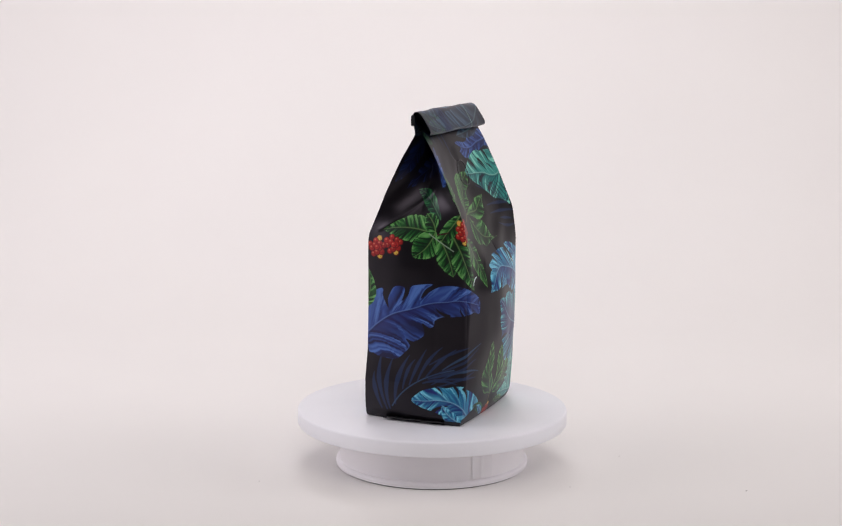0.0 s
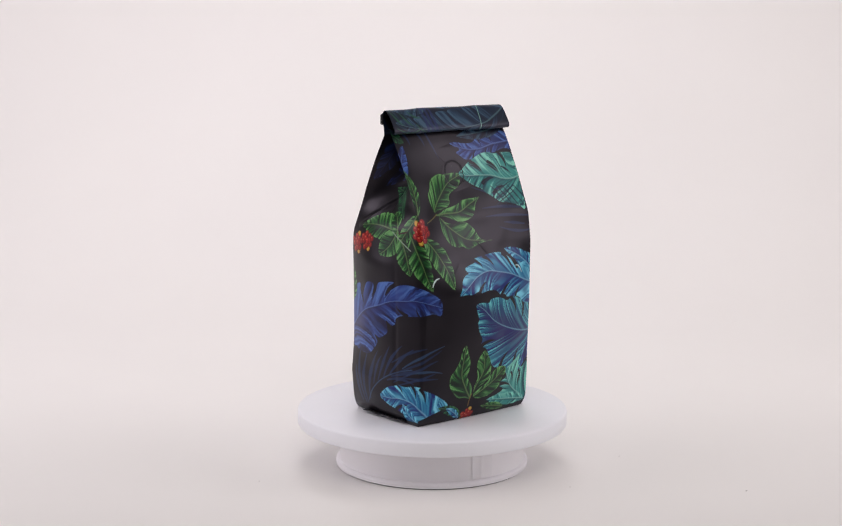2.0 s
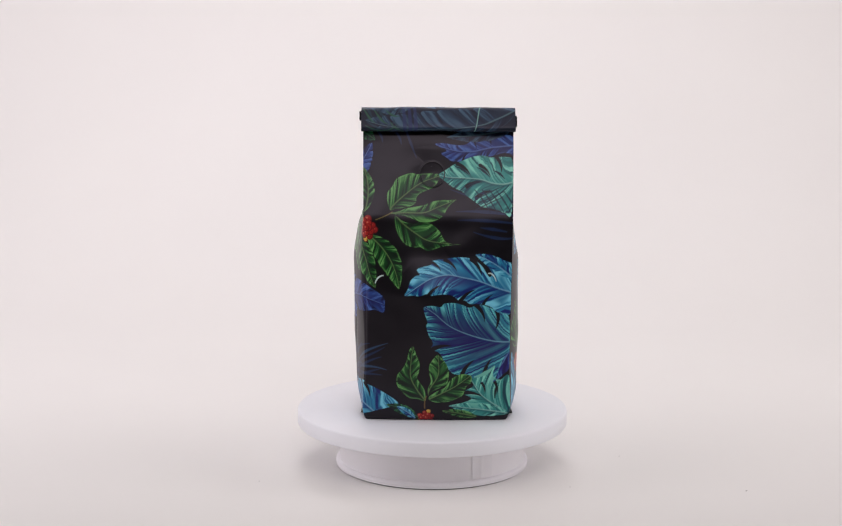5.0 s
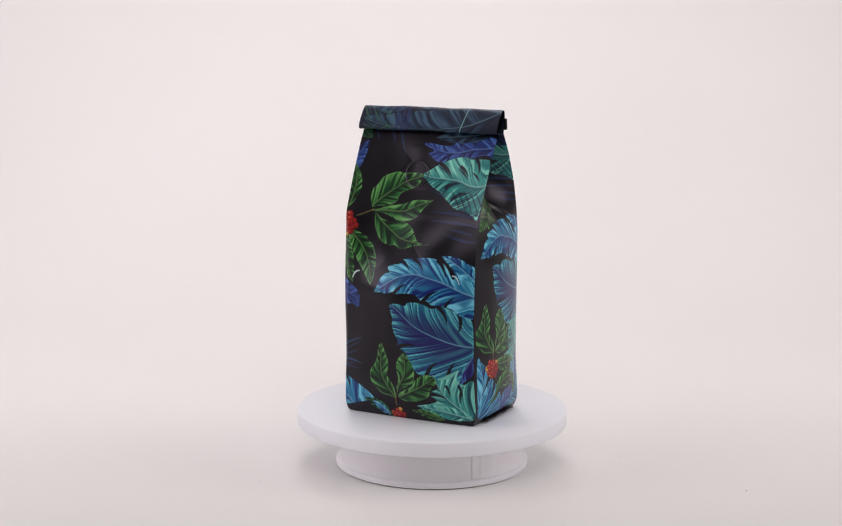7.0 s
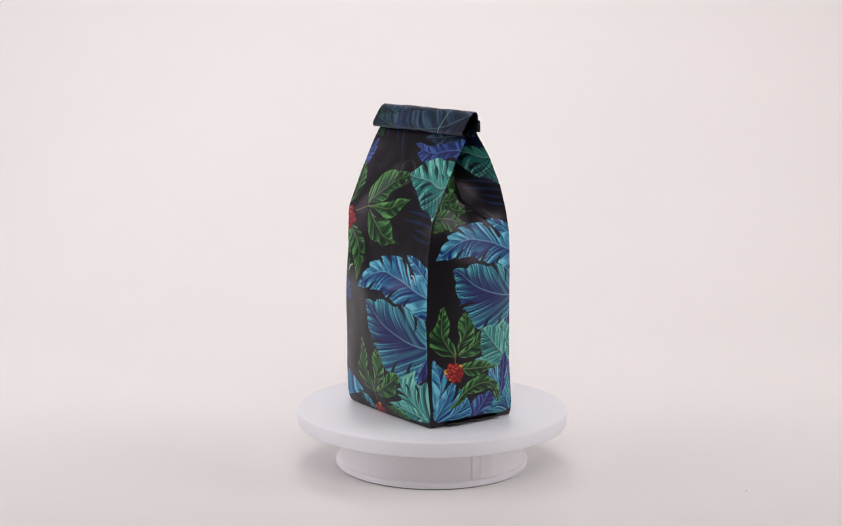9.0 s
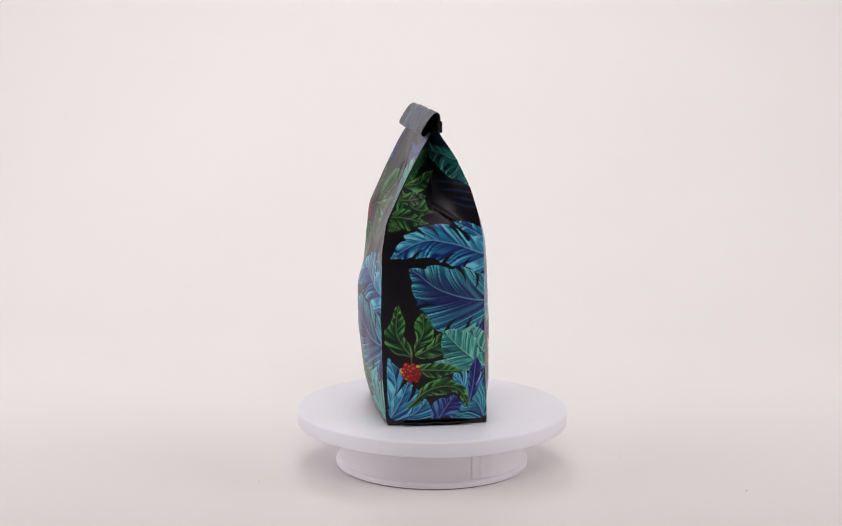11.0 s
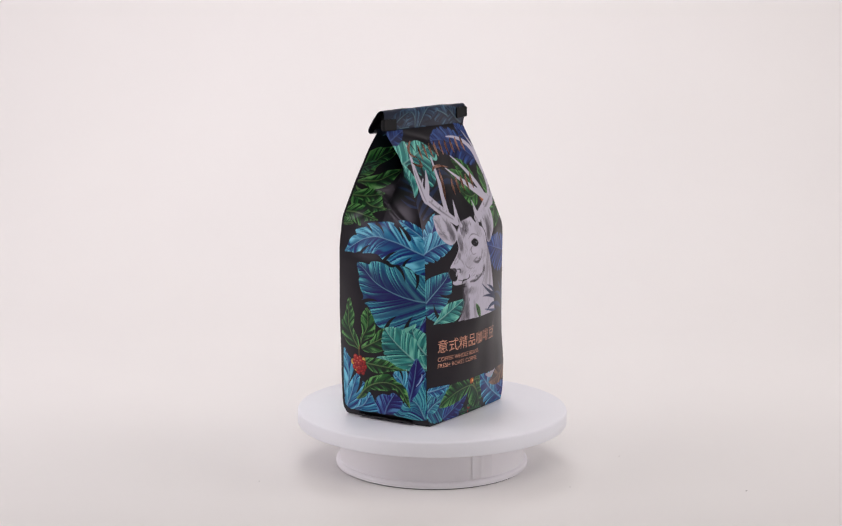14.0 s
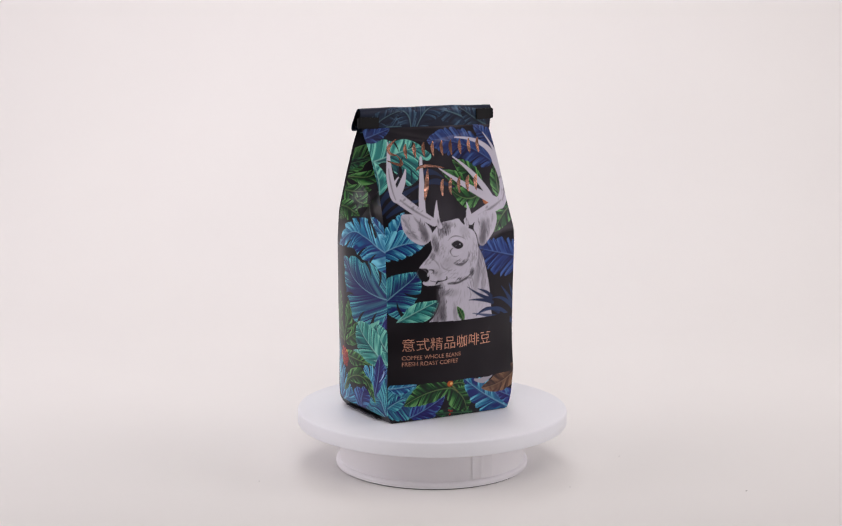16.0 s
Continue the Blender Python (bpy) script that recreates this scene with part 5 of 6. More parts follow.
    s.hatch((192.5, 121.9), 2.0, 8.8, 85, 22, DEER_SHADE, 0.40, 4.0, 0.28)
    s.stroke((192.1, 148.7), (190.1, 142.7), (186.9, 137.5), 1.33, 1.87, DEER, wm=1.47, alpha=1.00, fuzz=0.5)
    s.stroke((166.9, 150.3), (166.1, 144.7), (166.9, 139.9), 1.07, 1.60, DEER, wm=1.33, alpha=1.00, fuzz=0.5)
    s.hatch((188.9, 141.1), 1.7, 3.0, 80, 12, DEER_SHADE, 0.60, 3.0, 0.28)
    s.hatch((166.1, 142.7), 1.4, 2.5, 80, 12, DEER_SHADE, 0.60, 3.0, 0.28)
    s.stroke((147.3, 110.3), (146.5, 107.5), (148.1, 103.9), 0.13, 0.13, lin(70, 67, 74), wm=0.40, alpha=0.90, fuzz=0.8)
    s.stroke((150.1, 110.7), (152.1, 109.9), (153.7, 107.9), 0.13, 0.13, lin(96, 92, 100), wm=0.53, alpha=0.80, fuzz=0.8)
    s.blob((160.9, 126.7), 2.3, 5.8, DEER_SHADE, alpha=0.35, turn=8, soft_edge=1.0)
    s.blob((161.7, 107.5), 3.5, 3.2, DEER_SHADE, alpha=0.22, turn=0, soft_edge=1.0)
    s.blob((170.9, 113.9), 5.8, 3.8, DEER_SHADE, alpha=0.18, turn=0, soft_edge=1.0)
    s.blob((185.3, 135.1), 3.8, 3.8, DEER_SHADE, alpha=0.20, turn=0, soft_edge=1.0)
    s.hatch((170.9, 106.7), 7.2, 4.2, 25, 26, DEER_SHADE, 0.40, 3.0, 0.28)
    s.hatch((166.9, 121.1), 4.3, 5.0, 65, 20, DEER_SHADE, 0.40, 3.0, 0.28)
    s.hatch((189.3, 115.5), 2.3, 6.2, 80, 22, DEER_SHADE, 0.50, 3.6, 0.28)
    s.hatch((152.6, 137.5), 3.5, 8, 70, 26, DEER_SHADE, 0.75, 3.0, 0.28)
    s.hatch((143.8, 135.6), 7, 3, -35, 14, DEER_SHADE, 0.5, 3.0, 0.28)
    s.hatch((141.6, 143.4), 3, 6, 75, 10, DEER_SHADE, 0.45, 3.0, 0.28)
    s.hatch((200.9, 133.6), 4, 10, 82, 30, DEER_SHADE, 0.85, 3.0, 0.28)
    s.hatch((207.1, 140.5), 3, 7, 75, 12, DEER_SHADE, 0.5, 3.0, 0.28)
    s.hatch((197.4, 111.4), 4, 16, 80, 26, DEER_SHADE, 0.5, 4.0, 0.28)
    s.hatch((200.5, 97.6), 4, 16, 82, 26, DEER_SHADE, 0.5, 4.0, 0.28)
    s.hatch((193.5, 92.2), 6, 14, 80, 18, DEER_SHADE, 0.35, 4.0, 0.28)
    s.hatch((164.0, 86.3), 4, 17, 85, 44, DEER_DARK, 0.85, 4.5, 0.34)
    s.hatch((159.6, 75.9), 5, 8, 75, 24, DEER_DARK, 0.8, 3.5, 0.34)
    s.hatch((167.1, 75.4), 3, 8, 85, 16, DEER_SHADE, 0.6, 3.5, 0.28)
    s.hatch((175.0, 78.4), 2.4, 9, 86, 12, DEER_SHADE, 0.6, 3.5, 0.28)
    s.hatch((169.3, 92.7), 5, 4, 40, 14, DEER_SHADE, 0.6, 3.0, 0.28)
    s.hatch((144.3, 159.2), 6, 3, 40, 10, DEER_SHADE, 0.5, 2.5, 0.28)
    s.hatch((224.2, 158.2), 4, 8, 70, 12, DEER_SHADE, 0.5, 2.5, 0.28)
    s.hatch((150.9, 152.3), 5, 2.5, 35, 8, DEER_SHADE, 0.5, 2.5, 0.28)
    s.blob((153.1, 138.0), 2.6, 6.0, DEER_SHADE, alpha=0.75, turn=20, soft_edge=1.0)
    s.blob((153.5, 133.6), 3.0, 4.0, DEER_SHADE, alpha=0.6, turn=0, soft_edge=1.0)
    s.blob((143.8, 135.1), 5, 2.0, DEER_SHADE, alpha=0.35, turn=-35, soft_edge=1.0)
    s.blob((141.6, 143.4), 2.0, 4.0, DEER_SHADE, alpha=0.25, turn=20, soft_edge=1.0)
    s.blob((201.8, 134.6), 2.6, 7.5, DEER_SHADE, alpha=0.85, turn=-14, soft_edge=1.0)
    s.blob((199.6, 129.1), 3.0, 4.0, DEER_SHADE, alpha=0.7, turn=0, soft_edge=1.0)
    s.blob((206.6, 138.5), 2.0, 5.0, DEER_SHADE, alpha=0.45, turn=-20, soft_edge=1.0)
    s.blob((139.9, 144.9), 0.8, 3.5, DEER_SHADE, alpha=0.4, turn=35, soft_edge=0.8)
    s.blob((142.1, 140.0), 0.8, 3.5, DEER_SHADE, alpha=0.4, turn=35, soft_edge=0.8)
    s.blob((145.6, 135.1), 0.8, 3.5, DEER_SHADE, alpha=0.4, turn=35, soft_edge=0.8)
    s.blob((149.5, 144.4), 0.8, 3.5, DEER_SHADE, alpha=0.4, turn=35, soft_edge=0.8)
    s.blob((212.4, 142.9), 0.8, 3.5, DEER_SHADE, alpha=0.4, turn=-25, soft_edge=0.8)
    s.blob((206.2, 133.1), 0.8, 3.5, DEER_SHADE, alpha=0.4, turn=-25, soft_edge=0.8)
    s.blob((197.4, 112.4), 2.2, 12, DEER_SHADE, alpha=0.35, turn=-8, soft_edge=1.0)
    s.blob((193.9, 100.1), 2.6, 10, DEER_SHADE, alpha=0.35, turn=-6, soft_edge=1.0)
    s.blob((200.5, 99.6), 2.0, 12, DEER_SHADE, alpha=0.3, turn=-6, soft_edge=1.0)
    s.blob((164.0, 87.3), 3.0, 13, DEER_SHADE, alpha=0.7, turn=4, soft_edge=1.0)
    s.blob((160.5, 76.4), 3.4, 7, DEER_SHADE, alpha=0.65, turn=-12, soft_edge=1.0)
    s.blob((165.4, 76.4), 2.6, 7, DEER_SHADE, alpha=0.55, turn=0, soft_edge=1.0)
    s.blob((175.0, 77.9), 1.6, 6, DEER_SHADE, alpha=0.45, turn=0, soft_edge=1.0)
    s.blob((172.8, 92.2), 5.0, 2.6, DEER_SHADE, alpha=0.25, turn=0, soft_edge=1.0)
    s.blob((167.6, 92.7), 3.2, 2.0, DEER_SHADE, alpha=0.5, turn=0, soft_edge=1.0)
    s.stroke((198.3, 119.3), (199.6, 115.3), (200.5, 110.4), 0.1, 0.1, DEER_SHADE, wm=0.35, alpha=0.55)
    s.stroke((196.5, 116.8), (198.3, 112.4), (199.2, 108.0), 0.1, 0.1, DEER_SHADE, wm=0.35, alpha=0.55)
    s.stroke((195.2, 113.9), (196.5, 109.9), (197.4, 105.5), 0.1, 0.1, DEER_SHADE, wm=0.35, alpha=0.55)
    s.stroke((189.1, 103.5), (190.8, 99.6), (191.3, 95.1), 0.1, 0.1, DEER_SHADE, wm=0.35, alpha=0.55)
    s.stroke((187.8, 101.1), (189.1, 97.1), (190.0, 92.2), 0.1, 0.1, DEER_SHADE, wm=0.35, alpha=0.55)
    s.stroke((186.0, 98.6), (187.8, 94.6), (188.6, 89.7), 0.1, 0.1, DEER_SHADE, wm=0.35, alpha=0.55)
    s.stroke((164.5, 141.5), (164.5, 138.5), (164.5, 135.6), 0.1, 0.1, DEER_SHADE, wm=0.35, alpha=0.6)
    s.stroke((160.1, 98.6), (161.4, 101.1), (165.8, 101.5), 0.2, 0.3, DEER_DARK, wm=0.5)
    s.stroke((151.7, 98.6), (158.3, 97.1), (164.9, 96.6), 0.3, 0.3, DEER_DARK, wm=0.6, alpha=0.8)
    s.stroke((207.5, 84.8), (197.9, 88.2), (186.0, 95.6), 1.4, 0.2, lin(22, 42, 78), wm=1.2)
    s.stroke((207.5, 86.3), (202.7, 90.2), (195.2, 93.2), 1.4, 0.2, lin(22, 42, 78), wm=1.2)
    s.stroke((208.8, 81.8), (198.7, 84.8), (187.3, 85.8), 1.4, 0.2, lin(22, 42, 78), wm=1.2)
    s.stroke((215.0, 73.9), (204.0, 77.9), (193.5, 73.5), 1.4, 0.2, lin(22, 42, 78), wm=1.2)
    s.stroke((229.5, 64.1), (214.6, 76.4), (193.9, 74.4), 0.8, 0.2, lin(34, 60, 104), wm=1.5, alpha=0.9)
    s.stroke((235.2, 67.2), (222.5, 81.3), (209.3, 84.8), 0.8, 0.2, lin(34, 60, 104), wm=1.5, alpha=0.9)
    s.stroke((235.1, 69.2), (226.4, 82.3), (217.6, 92.7), 0.8, 0.2, lin(34, 60, 104), wm=1.5, alpha=0.9)
    s.stroke((234.8, 75.3), (229.5, 84.8), (225.5, 93.7), 0.8, 0.2, lin(34, 60, 104), wm=1.5, alpha=0.9)
    s.stroke((229.5, 66.1), (209.3, 71.5), (190.4, 75.9), 0.8, 0.2, lin(34, 60, 104), wm=1.5, alpha=0.9)
    s.stroke((235.4, 61.5), (217.6, 69.0), (201.4, 70.5), 0.8, 0.2, lin(34, 60, 104), wm=1.5, alpha=0.9)
    s.leaf((182.5, 71.0), (179.9, 77.4), (176.8, 82.3), 2.6, 2.6, "green", lobes=3)


GROUND = lin(12, 10, 15)


def artwork(u, z):
    s = Sheet(u, z, GROUND)
    lo, hi = u.min(), u.max()
    if hi <= U_BR + 0.1:  # back panel and the gusset to its left are one run of film
        s.clip = (-1e9, U_BR)
        tile(s)
        left_fold(s)
        s.c[(u < -HALF_W) & (z < 3.5)] = GROUND
    elif hi <= U_FR + 0.1:
        s.clip = (U_BR, 1e9)
        right = Sheet(u, z, GROUND)
        # the repeat is printed a little smaller and higher here
        right.u, right.z = (u - 80.0) / 0.91, (z - 37.0) / 0.90
        right.clip = ((U_BR - 80.0) / 0.91, 1e9)
        tile(right)
        s.c = right.c
        right_gusset(s)
        corner = (u < U_BR + 9.0) & (z < 11.5) & (np.hypot(u - U_BR - 9.0, z - 11.5) > 7.4)
        s.c[(u < U_BR + 1.8) | (z < 3.6) | corner] = GROUND  # welded black hem
    else:
        front_leaves(s)
        deer(s)
        # black caption band
        m = (z > 28.0) & (z < 72.0 + 1.5 * np.clip((176 - u) / 52, 0, 1)) & (u < 227.0)
        s.c[m] = lin(13, 11, 14)
    c = s.c * INK
    return np.clip(c, 0.003, 0.9)


def roll_artwork(p, k):
    s = Sheet(-p, k * 60.0, lin(22, 32, 46))
    s.leaf((-58, 22), (-5, 38), (52, 30), 14, 15, "slate", lobes=9, notch=0.3, core=0.3)
    s.leaf((10, 12), (30, 18), (58, 16), 9, 9, "slate", lobes=6, core=0.3)
    for x, y, du, dz in ((54, 22, -9, 10), (52, 34, -14, 6), (50, 42, -12, -4), (46, 24, -10, 9), (40, 40, -11, -7), (38, 24, -10, 4), (34, 32, -9, 8), (30, 44, -8, -6)):
        s.stroke((x, y), (x + du * 0.5, y + dz * 0.5 + 1.5), (x + du, y + dz), 0.3, 0.15, lin(46, 92, 72), wm=0.8, alpha=0.8)
        s.stroke((x - 1, y - 3), (x + du * 0.5, y + dz * 0.5 - 2), (x + du + 2, y + dz - 3), 0.3, 0.15, lin(30, 60, 74), wm=0.9, alpha=0.8)
    for x in (18, 22, 26):
        s.stroke((x, 20), (x - 2, 34), (x - 1, 52), 0.8, 0.5, lin(38, 50, 92), wm=1.4, alpha=0.8)
    s.stroke((-31, 16), (-28, 30), (-25, 46), 0.3, 0.3, lin(130, 180, 170))
    # the half that faces the front
    s.c[k < 0.32] = lin(26, 38, 56)
    s.leaf((46, 0), (26, 9), (0, 13), 8, 8, "slate", lobes=5, notch=0.5, dim=1.5)
    s.leaf((-54, 0), (-30, 3), (-8, 2), 6, 6, "slate", lobes=5, notch=0.5, dim=1.4)
    s.leaf((-10, -8), (-6, 6), (22, 16), 10, 10, "slate", lobes=6, notch=0.4, dim=1.5)
    s.leaf((-12, -6), (-14, 6), (-34, 14), 8, 8, "slate", lobes=6, notch=0.4, dim=1.5)
    s.leaf((-52, -4), (-40, 6), (-20, 13), 6, 6, "slate", lobes=6)
    s.leaf((52, 2), (38, 8), (26, 15), 6, 6, "slate", lobes=6)
    return np.clip(s.c * 0.9, 0.003, 0.9)


# ---------------------------------------------------------------- the coffee bag
STEP = 0.35
ROLL = [(-2.2, 205.5), (-1.6, 210), (-0.6, 215), (-0.4, 219.5), (-1.6, 222.2), (-3.6, 222.6), (-6.2, 220.8), (-9.2, 216.6), (-12.2, 212), (-13.8, 208.8), (-13.6, 206.8),
        (-12.0, 206.0), (-10.0, 207.2), (-7.4, 209.8), (-5.2, 209.0), (-5.2, 206.5)]


def smooth_line(pts, n):
    """A Catmull-Rom line of n points through pts."""
    pts = np.array(pts, float)
    e = np.vstack([2 * pts[0] - pts[1], pts, 2 * pts[-1] - pts[-2]])
    t = np.linspace(0, len(pts) - 1 - 1e-6, n)
    i = t.astype(int)
    f = (t - i)[:, None]
    a, b, c, d = e[i], e[i + 1], e[i + 2], e[i + 3]
    return 0.5 * (2 * b + (c - a) * f + (2 * a - 5 * b + 4 * c - d) * f ** 2 + (3 * b - a - 3 * c + d) * f ** 3)


def solid(bm, thick):
    bmesh.ops.solidify(bm, geom=bm.faces[:], thickness=thick)
    return bm


def on_skin(u, z, lift):
    """A place lift mm above the bag's skin, in metres."""
    c = surface(np.array([u, u + 0.3, u]), np.array([z, z, z + 0.3]))
    n = np.cross(c[1] - c[0], c[2] - c[0])
    return Vector((c[0] + n / np.linalg.norm(n) * lift) * 0.001)


def words(text, u0, z0, width, height):
    """Lettering laid on the front panel as thin foil: width and height in mm."""
    data = bpy.data.curves.new("words", "FONT")
    data.body, data.size = text, 1.0
    ob = new("words", data)
    bpy.context.view_layer.update()
    bm = bmesh.new()
    bm.from_mesh(ob.evaluated_get(bpy.context.evaluated_depsgraph_get()).to_mesh())
    bpy.data.objects.remove(ob)
    bpy.data.curves.remove(data)
    x0, x1 = min(v.co.x for v in bm.verts), max(v.co.x for v in bm.verts)
    y0, y1 = min(v.co.y for v in bm.verts), max(v.co.y for v in bm.verts)
    for v in bm.verts:
        v.co = on_skin(u0 + (v.co.x - x0) / (x1 - x0) * width, z0 + (v.co.y - y0) / (y1 - y0) * height, 0.16)
    return bm


def swash_mesh(a, b, c, wide):
    """A bent brush mark of foil from a by b to c on the front panel, thick in its middle."""
    bm = bmesh.new()
    rows = []
    for i in range(15):
        t = i / 14
        ctl = (2 * b[0] - (a[0] + c[0]) / 2, 2 * b[1] - (a[1] + c[1]) / 2)
        u = a[0] * (1 - t) ** 2 + 2 * ctl[0] * t * (1 - t) + c[0] * t * t
        z = a[1] * (1 - t) ** 2 + 2 * ctl[1] * t * (1 - t) + c[1] * t * t
        du = 2 * (1 - t) * (ctl[0] - a[0]) + 2 * t * (c[0] - ctl[0])
        dz = 2 * (1 - t) * (ctl[1] - a[1]) + 2 * t * (c[1] - ctl[1])
        n = math.hypot(du, dz) + 1e-6
        w = wide * (0.25 + 0.75 * math.sin(math.pi * t)) / 2
        rows.append([bm.verts.new(on_skin(u + s * w * dz / n, z - s * w * du / n, 0.16)) for s in (-1, 0, 1)])
    for p, q in zip(rows, rows[1:]):
        for k in range(2):
            bm.faces.new((p[k], p[k + 1], q[k + 1], q[k]))
    return bm


# the two lines of the trade mark, as plain slanted marks
SWASHES = [((149, 200), (140, 193), (146, 189), 2.6), ((146, 189), (147, 183), (137, 186), 2.4), ((157.5, 178), (166, 181), (182, 179), 2.0), ((168, 179), (163, 168), (159, 158), 3.4)]
for i in range(9):
    SWASHES.append(((155.6 + 7.7 * i, 196.5 + 0.3 * i), (153.4 + 7.7 * i, 191.8 + 0.2 * i), (153.0 + 7.7 * i, 186.6 + 0.2 * i), 2.8))
for i in range(5):
    SWASHES.append(((178.4 + 7.4 * i, 171.5 + 0.5 * i), (175.4 + 7.4 * i, 166.5 + 0.5 * i), (174.4 + 7.4 * i, 160.4 + 0.5 * i), 2.9))


def coffee_bag():
    bag = tagged(new("coffee_bag"), "black coffee bag printed with tropical leaves and a deer, top rolled", "bag")
    names = {"left": "side_gusset", "back": "back_panel", "right": "side_gusset", "front": "front_panel"}
    labels = {"left": "black gusset with dark blue and green leaf print", "back": "black back panel with tropical leaf print",
              "right": "gusset with blue leaf and red berry print", "front": "front panel with a grey deer among leaves"}
    for key, (a, b) in PANELS.items():
        nu, nz = int((b - a) / STEP) + 1, int((Z_TOP - Z_LOW) / STEP) + 1
        u, z = np.meshgrid(np.linspace(a + 1e-6, b - 1e-6, nu), np.linspace(Z_LOW, Z_TOP, nz))
        sheet(names[key], surface(u, z), artwork(u, z), M_FILM, bag, labels[key])
    # base with its welded fins
    bm = bmesh.new()
    ring = surface(np.array([-52.4, 0, 52.4, 60, 88, 118, 124.6, 176, 228.9, -123, -88, -60]), 0.7) * 0.001
    lo = [bm.verts.new((x * 0.985, y * 0.985, 0.0002)) for x, y, z in ring]
    hi = [bm.verts.new((x * 0.998, y * 0.998, 0.0009)) for x, y, z in ring]
    for i in range(len(lo)):
        j = (i + 1) % len(lo)
        bm.faces.new((lo[i], lo[j], hi[j], hi[i]))
    bm.faces.new(lo[::-1])
    bm.faces.new(hi)
    part("base", bm, M_BLACK, bag, "black folded film base")
    for side in (-1, 1):
        bm = bmesh.new()
        grid = []
        for i in range(25):
            y = -0.024 + 0.046 * i / 24
            lift = 0.0003 * math.sin(i * 0.7) + 0.0008
            grid.append([bm.verts.new((side * (0.0475 + 0.0075 * k / 3), y, 0.0012 + lift * k / 3)) for k in range(4)])
        for p, q in zip(grid, grid[1:]):
            for k in range(3):
                bm.faces.new((p[k], p[k + 1], q[k + 1], q[k]))
        bmesh.ops.recalc_face_normals(bm, faces=bm.faces[:])
        part("bottom_fin", solid(bm, 0.0007), M_BLACK, bag, "black welded seam at the foot")
    # rolled top
    line = smooth_line(ROLL, 170)
    p = np.linspace(-55.2, 55.2, 321)
    pp, kk = np.meshgrid(p, np.arange(len(line)))
    wob = 0.35 * np.sin(pp / 9.0 + kk / 15.0) + 0.2 * np.sin(pp / 4.1 - kk / 10.0)
    pts = np.stack([pp, line[kk, 0] + 0.6 * wob * (kk > 38), line[kk, 1] + 0.5 * wob - 0.4 * (pp / 55) ** 2], -1)
    sheet("rolled_top", pts, roll_artwork(pp, kk / (len(line) - 1)), M_ROLLFILM, bag, "top of the bag rolled over, dull teal leaf print", flip=True)
    # the film's turns inside the roll
    bm = bmesh.new()
    turns = []
    for i in range(70):
        a = i / 69 * 2 * math.pi * 2.1
        r = 1.0 - 0.36 * i / 69
        x, y = 7.6 * r * math.cos(a), 3.1 * r * math.sin(a)
        c, s = 0.64, 0.77
        q, z = -6.4 + x * c - y * s, 214.6 + x * s + y * c
        turns.append([bm.verts.new((e * 0.001, q * 0.001, z * 0.001)) for e in (-54.6, 54.6)])
    for a, b in zip(turns, turns[1:]):
        bm.faces.new((a[0], a[1], b[1], b[0]))
    part("inner_roll", solid(bm, 0.0005), M_BLACK, bag, "black inside turns of the rolled film", True)
    # foil stamping on the front
    for kind, text, u0, z0, width in (("caption", "\u610f\u5f0f\u7cbe\u54c1\u5496\u5561\u8c46", 134.4, 52.0, 72.6), ("caption", "COFFEE WHOLE BEANS", 134.4, 45.9, 45.6), ("caption", "FRESH ROAST COFFEE", 134.4, 41.3, 43.2)):
        part(kind, words(text, u0, z0, width, 9.4 if kind == "caption" and width > 60 else 3.0), M_COPPER, bag, "copper foil lettering")
    for swash in SWASHES:
        part("foil_mark", swash_mesh(*swash), M_COPPER, bag, "copper foil brush stroke")
    # degassing valve: a thin raised rim welded into the back, with three pinholes
    bm = bmesh.new()
    rings = []
    for i in range(72):
        a = 2 * math.pi * i / 72
        rings.append([bm.verts.new(on_skin(-4.2 + r * math.cos(a), 176.0 + r * math.sin(a), h)) for r, h in ((8.35, 0.02), (8.5, 0.16), (8.75, 0.17), (8.95, 0.02))])
    for i in range(72):
        a, b = rings[i], rings[(i + 1) % 72]
        for k in range(3):
            bm.faces.new((a[k], a[k + 1], b[k + 1], b[k]))
    bmesh.ops.recalc_face_normals(bm, faces=bm.faces[:])
    part("valve_rim", bm, M_VALVE, bag, "thin round rim of the degassing valve", True)
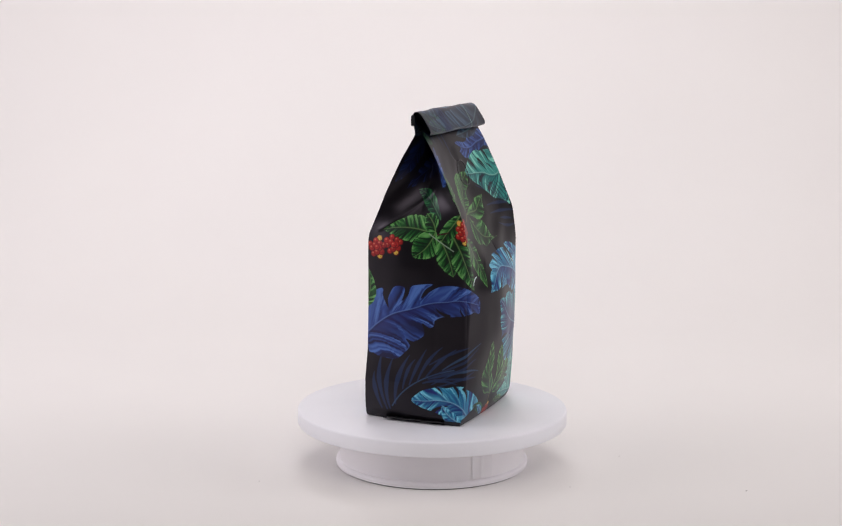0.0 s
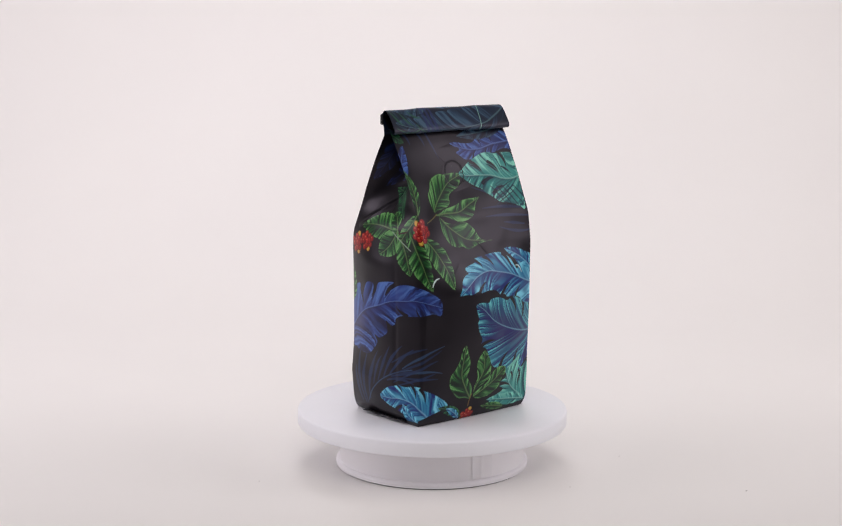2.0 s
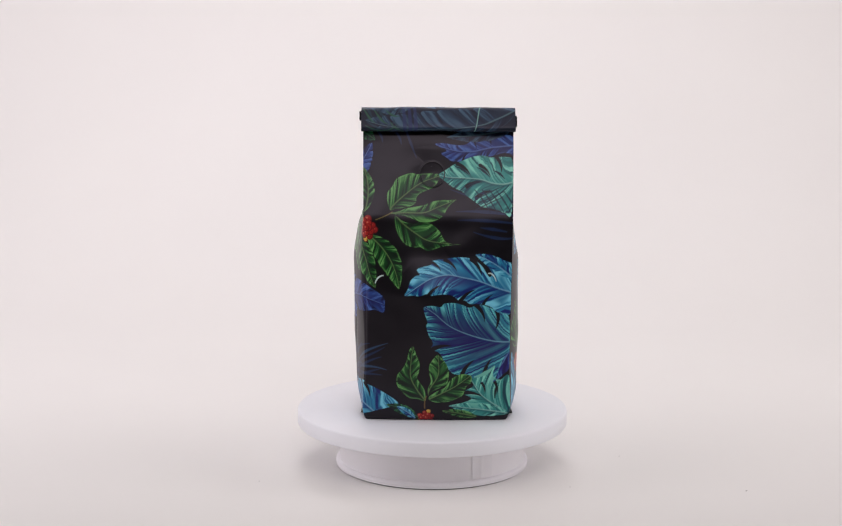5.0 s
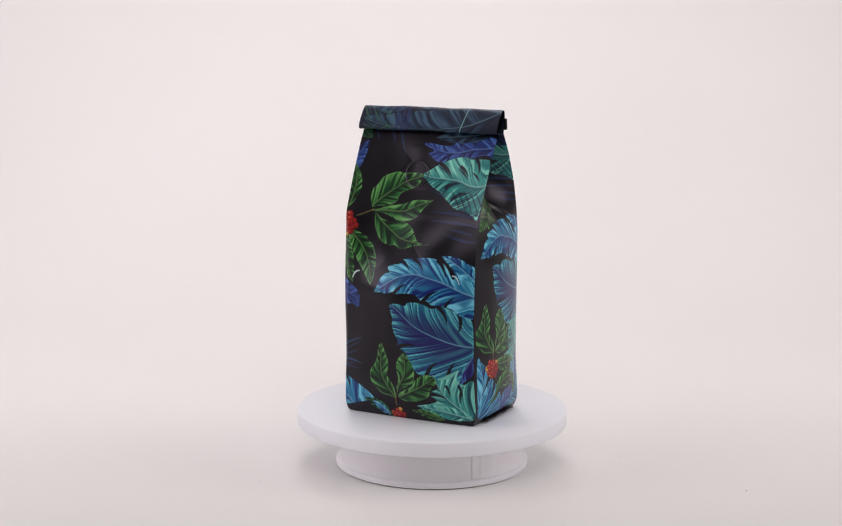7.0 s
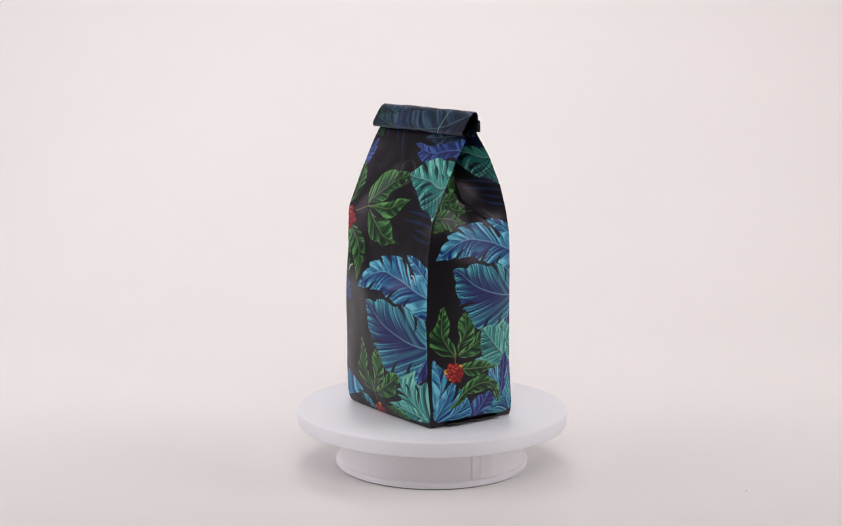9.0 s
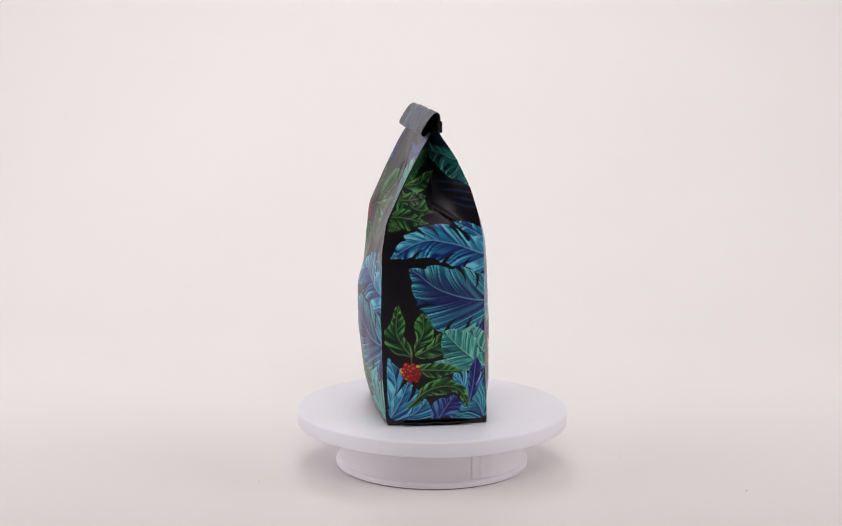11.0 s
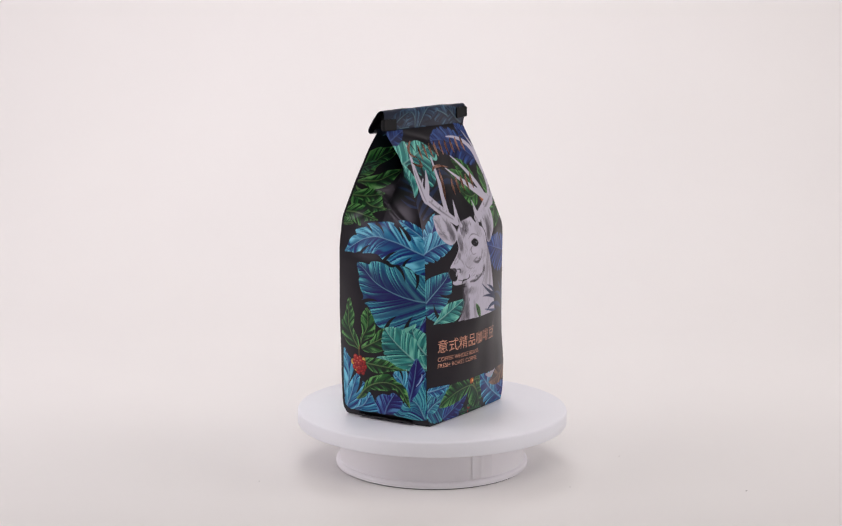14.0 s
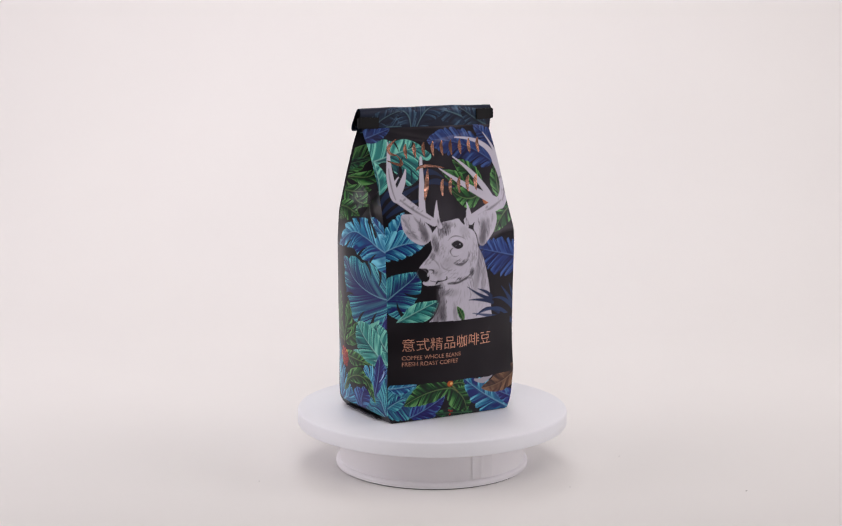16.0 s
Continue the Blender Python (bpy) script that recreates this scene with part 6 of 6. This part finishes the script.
    for du, dz in ((-0.6, 5.4), (7.0, 0.2), (1.2, -7.0)):
        bm = bmesh.new()
        bm.faces.new([bm.verts.new(on_skin(-4.2 + du + 0.55 * math.cos(k), 176.0 + dz + 0.55 * math.sin(k), 0.12)) for k in (0, 0.785, 1.571, 2.356, 3.142, 3.927, 4.712, 5.498)])
        part("pinhole", bm, M_BLACK, bag, "tiny dark valve hole")
    # tin tie, its ends folded over the front
    for side in (-1, 1):
        z = 0.2122 if side > 0 else 0.2160
        bm = box((0.0165 if side > 0 else 0.0140, 0.0010, 0.0080), (side * 0.0487, 0.0001, z))
        bmesh.ops.bevel(bm, geom=bm.edges[:], offset=0.0004, segments=2, affect="EDGES")
        bmesh.ops.rotate(bm, verts=bm.verts, cent=(side * 0.0487, 0.0001, z), matrix=Matrix.Rotation(radians(-side * 2.5), 3, "Y"))
        part("tie_end", bm, M_TIE, bag, "flat black tin tie end folded over")
        bm = box((0.0012, 0.0030, 0.0074), (side * 0.0562, -0.0008, z))
        bmesh.ops.bevel(bm, geom=bm.edges[:], offset=0.0005, segments=2, affect="EDGES")
        part("tie_bend", bm, M_TIE, bag, "bent end of the tin tie")
    return bag


def specks():
    for x, y, r in ((-0.1238, -0.0528, 0.0004), (0.2230, -0.0669, 0.0005), (0.0988, -0.0610, 0.0004), (0.1425, 0.0175, 0.0004)):
        bm = bmesh.new()
        bmesh.ops.create_icosphere(bm, subdivisions=1, radius=r)
        bmesh.ops.scale(bm, verts=bm.verts, vec=(1.4, 0.9, 0.5))
        ob = tagged(link_mesh("crumb", bm, M_SPECK), "tiny dark crumb lying on the white paper", "crumb", group="crumbs on the paper")
        ob.location = (x, y, TABLE_Z + r * 0.4)


# ---------------------------------------------------------------- build and set in motion
sweep()
room()
turntable_thing, turntable_disc = turntable()
bag = coffee_bag()
specks()


def motions():
    rate, heading, off = -13.5807, 68.477, (0.005275, 0.0011, 0.0)
    times = [0.5 * i for i in range(33)]
    walk(turntable_disc, [(t, pose(0, 0, 0, 0, 0, rate * t)) for t in times])
    place = Matrix.Translation(off) @ pose(0, 0, 0, 0, 0, heading)
    walk(bag, [(t, pose(0, 0, 0, 0, 0, rate * t) @ place) for t in times])


motions()
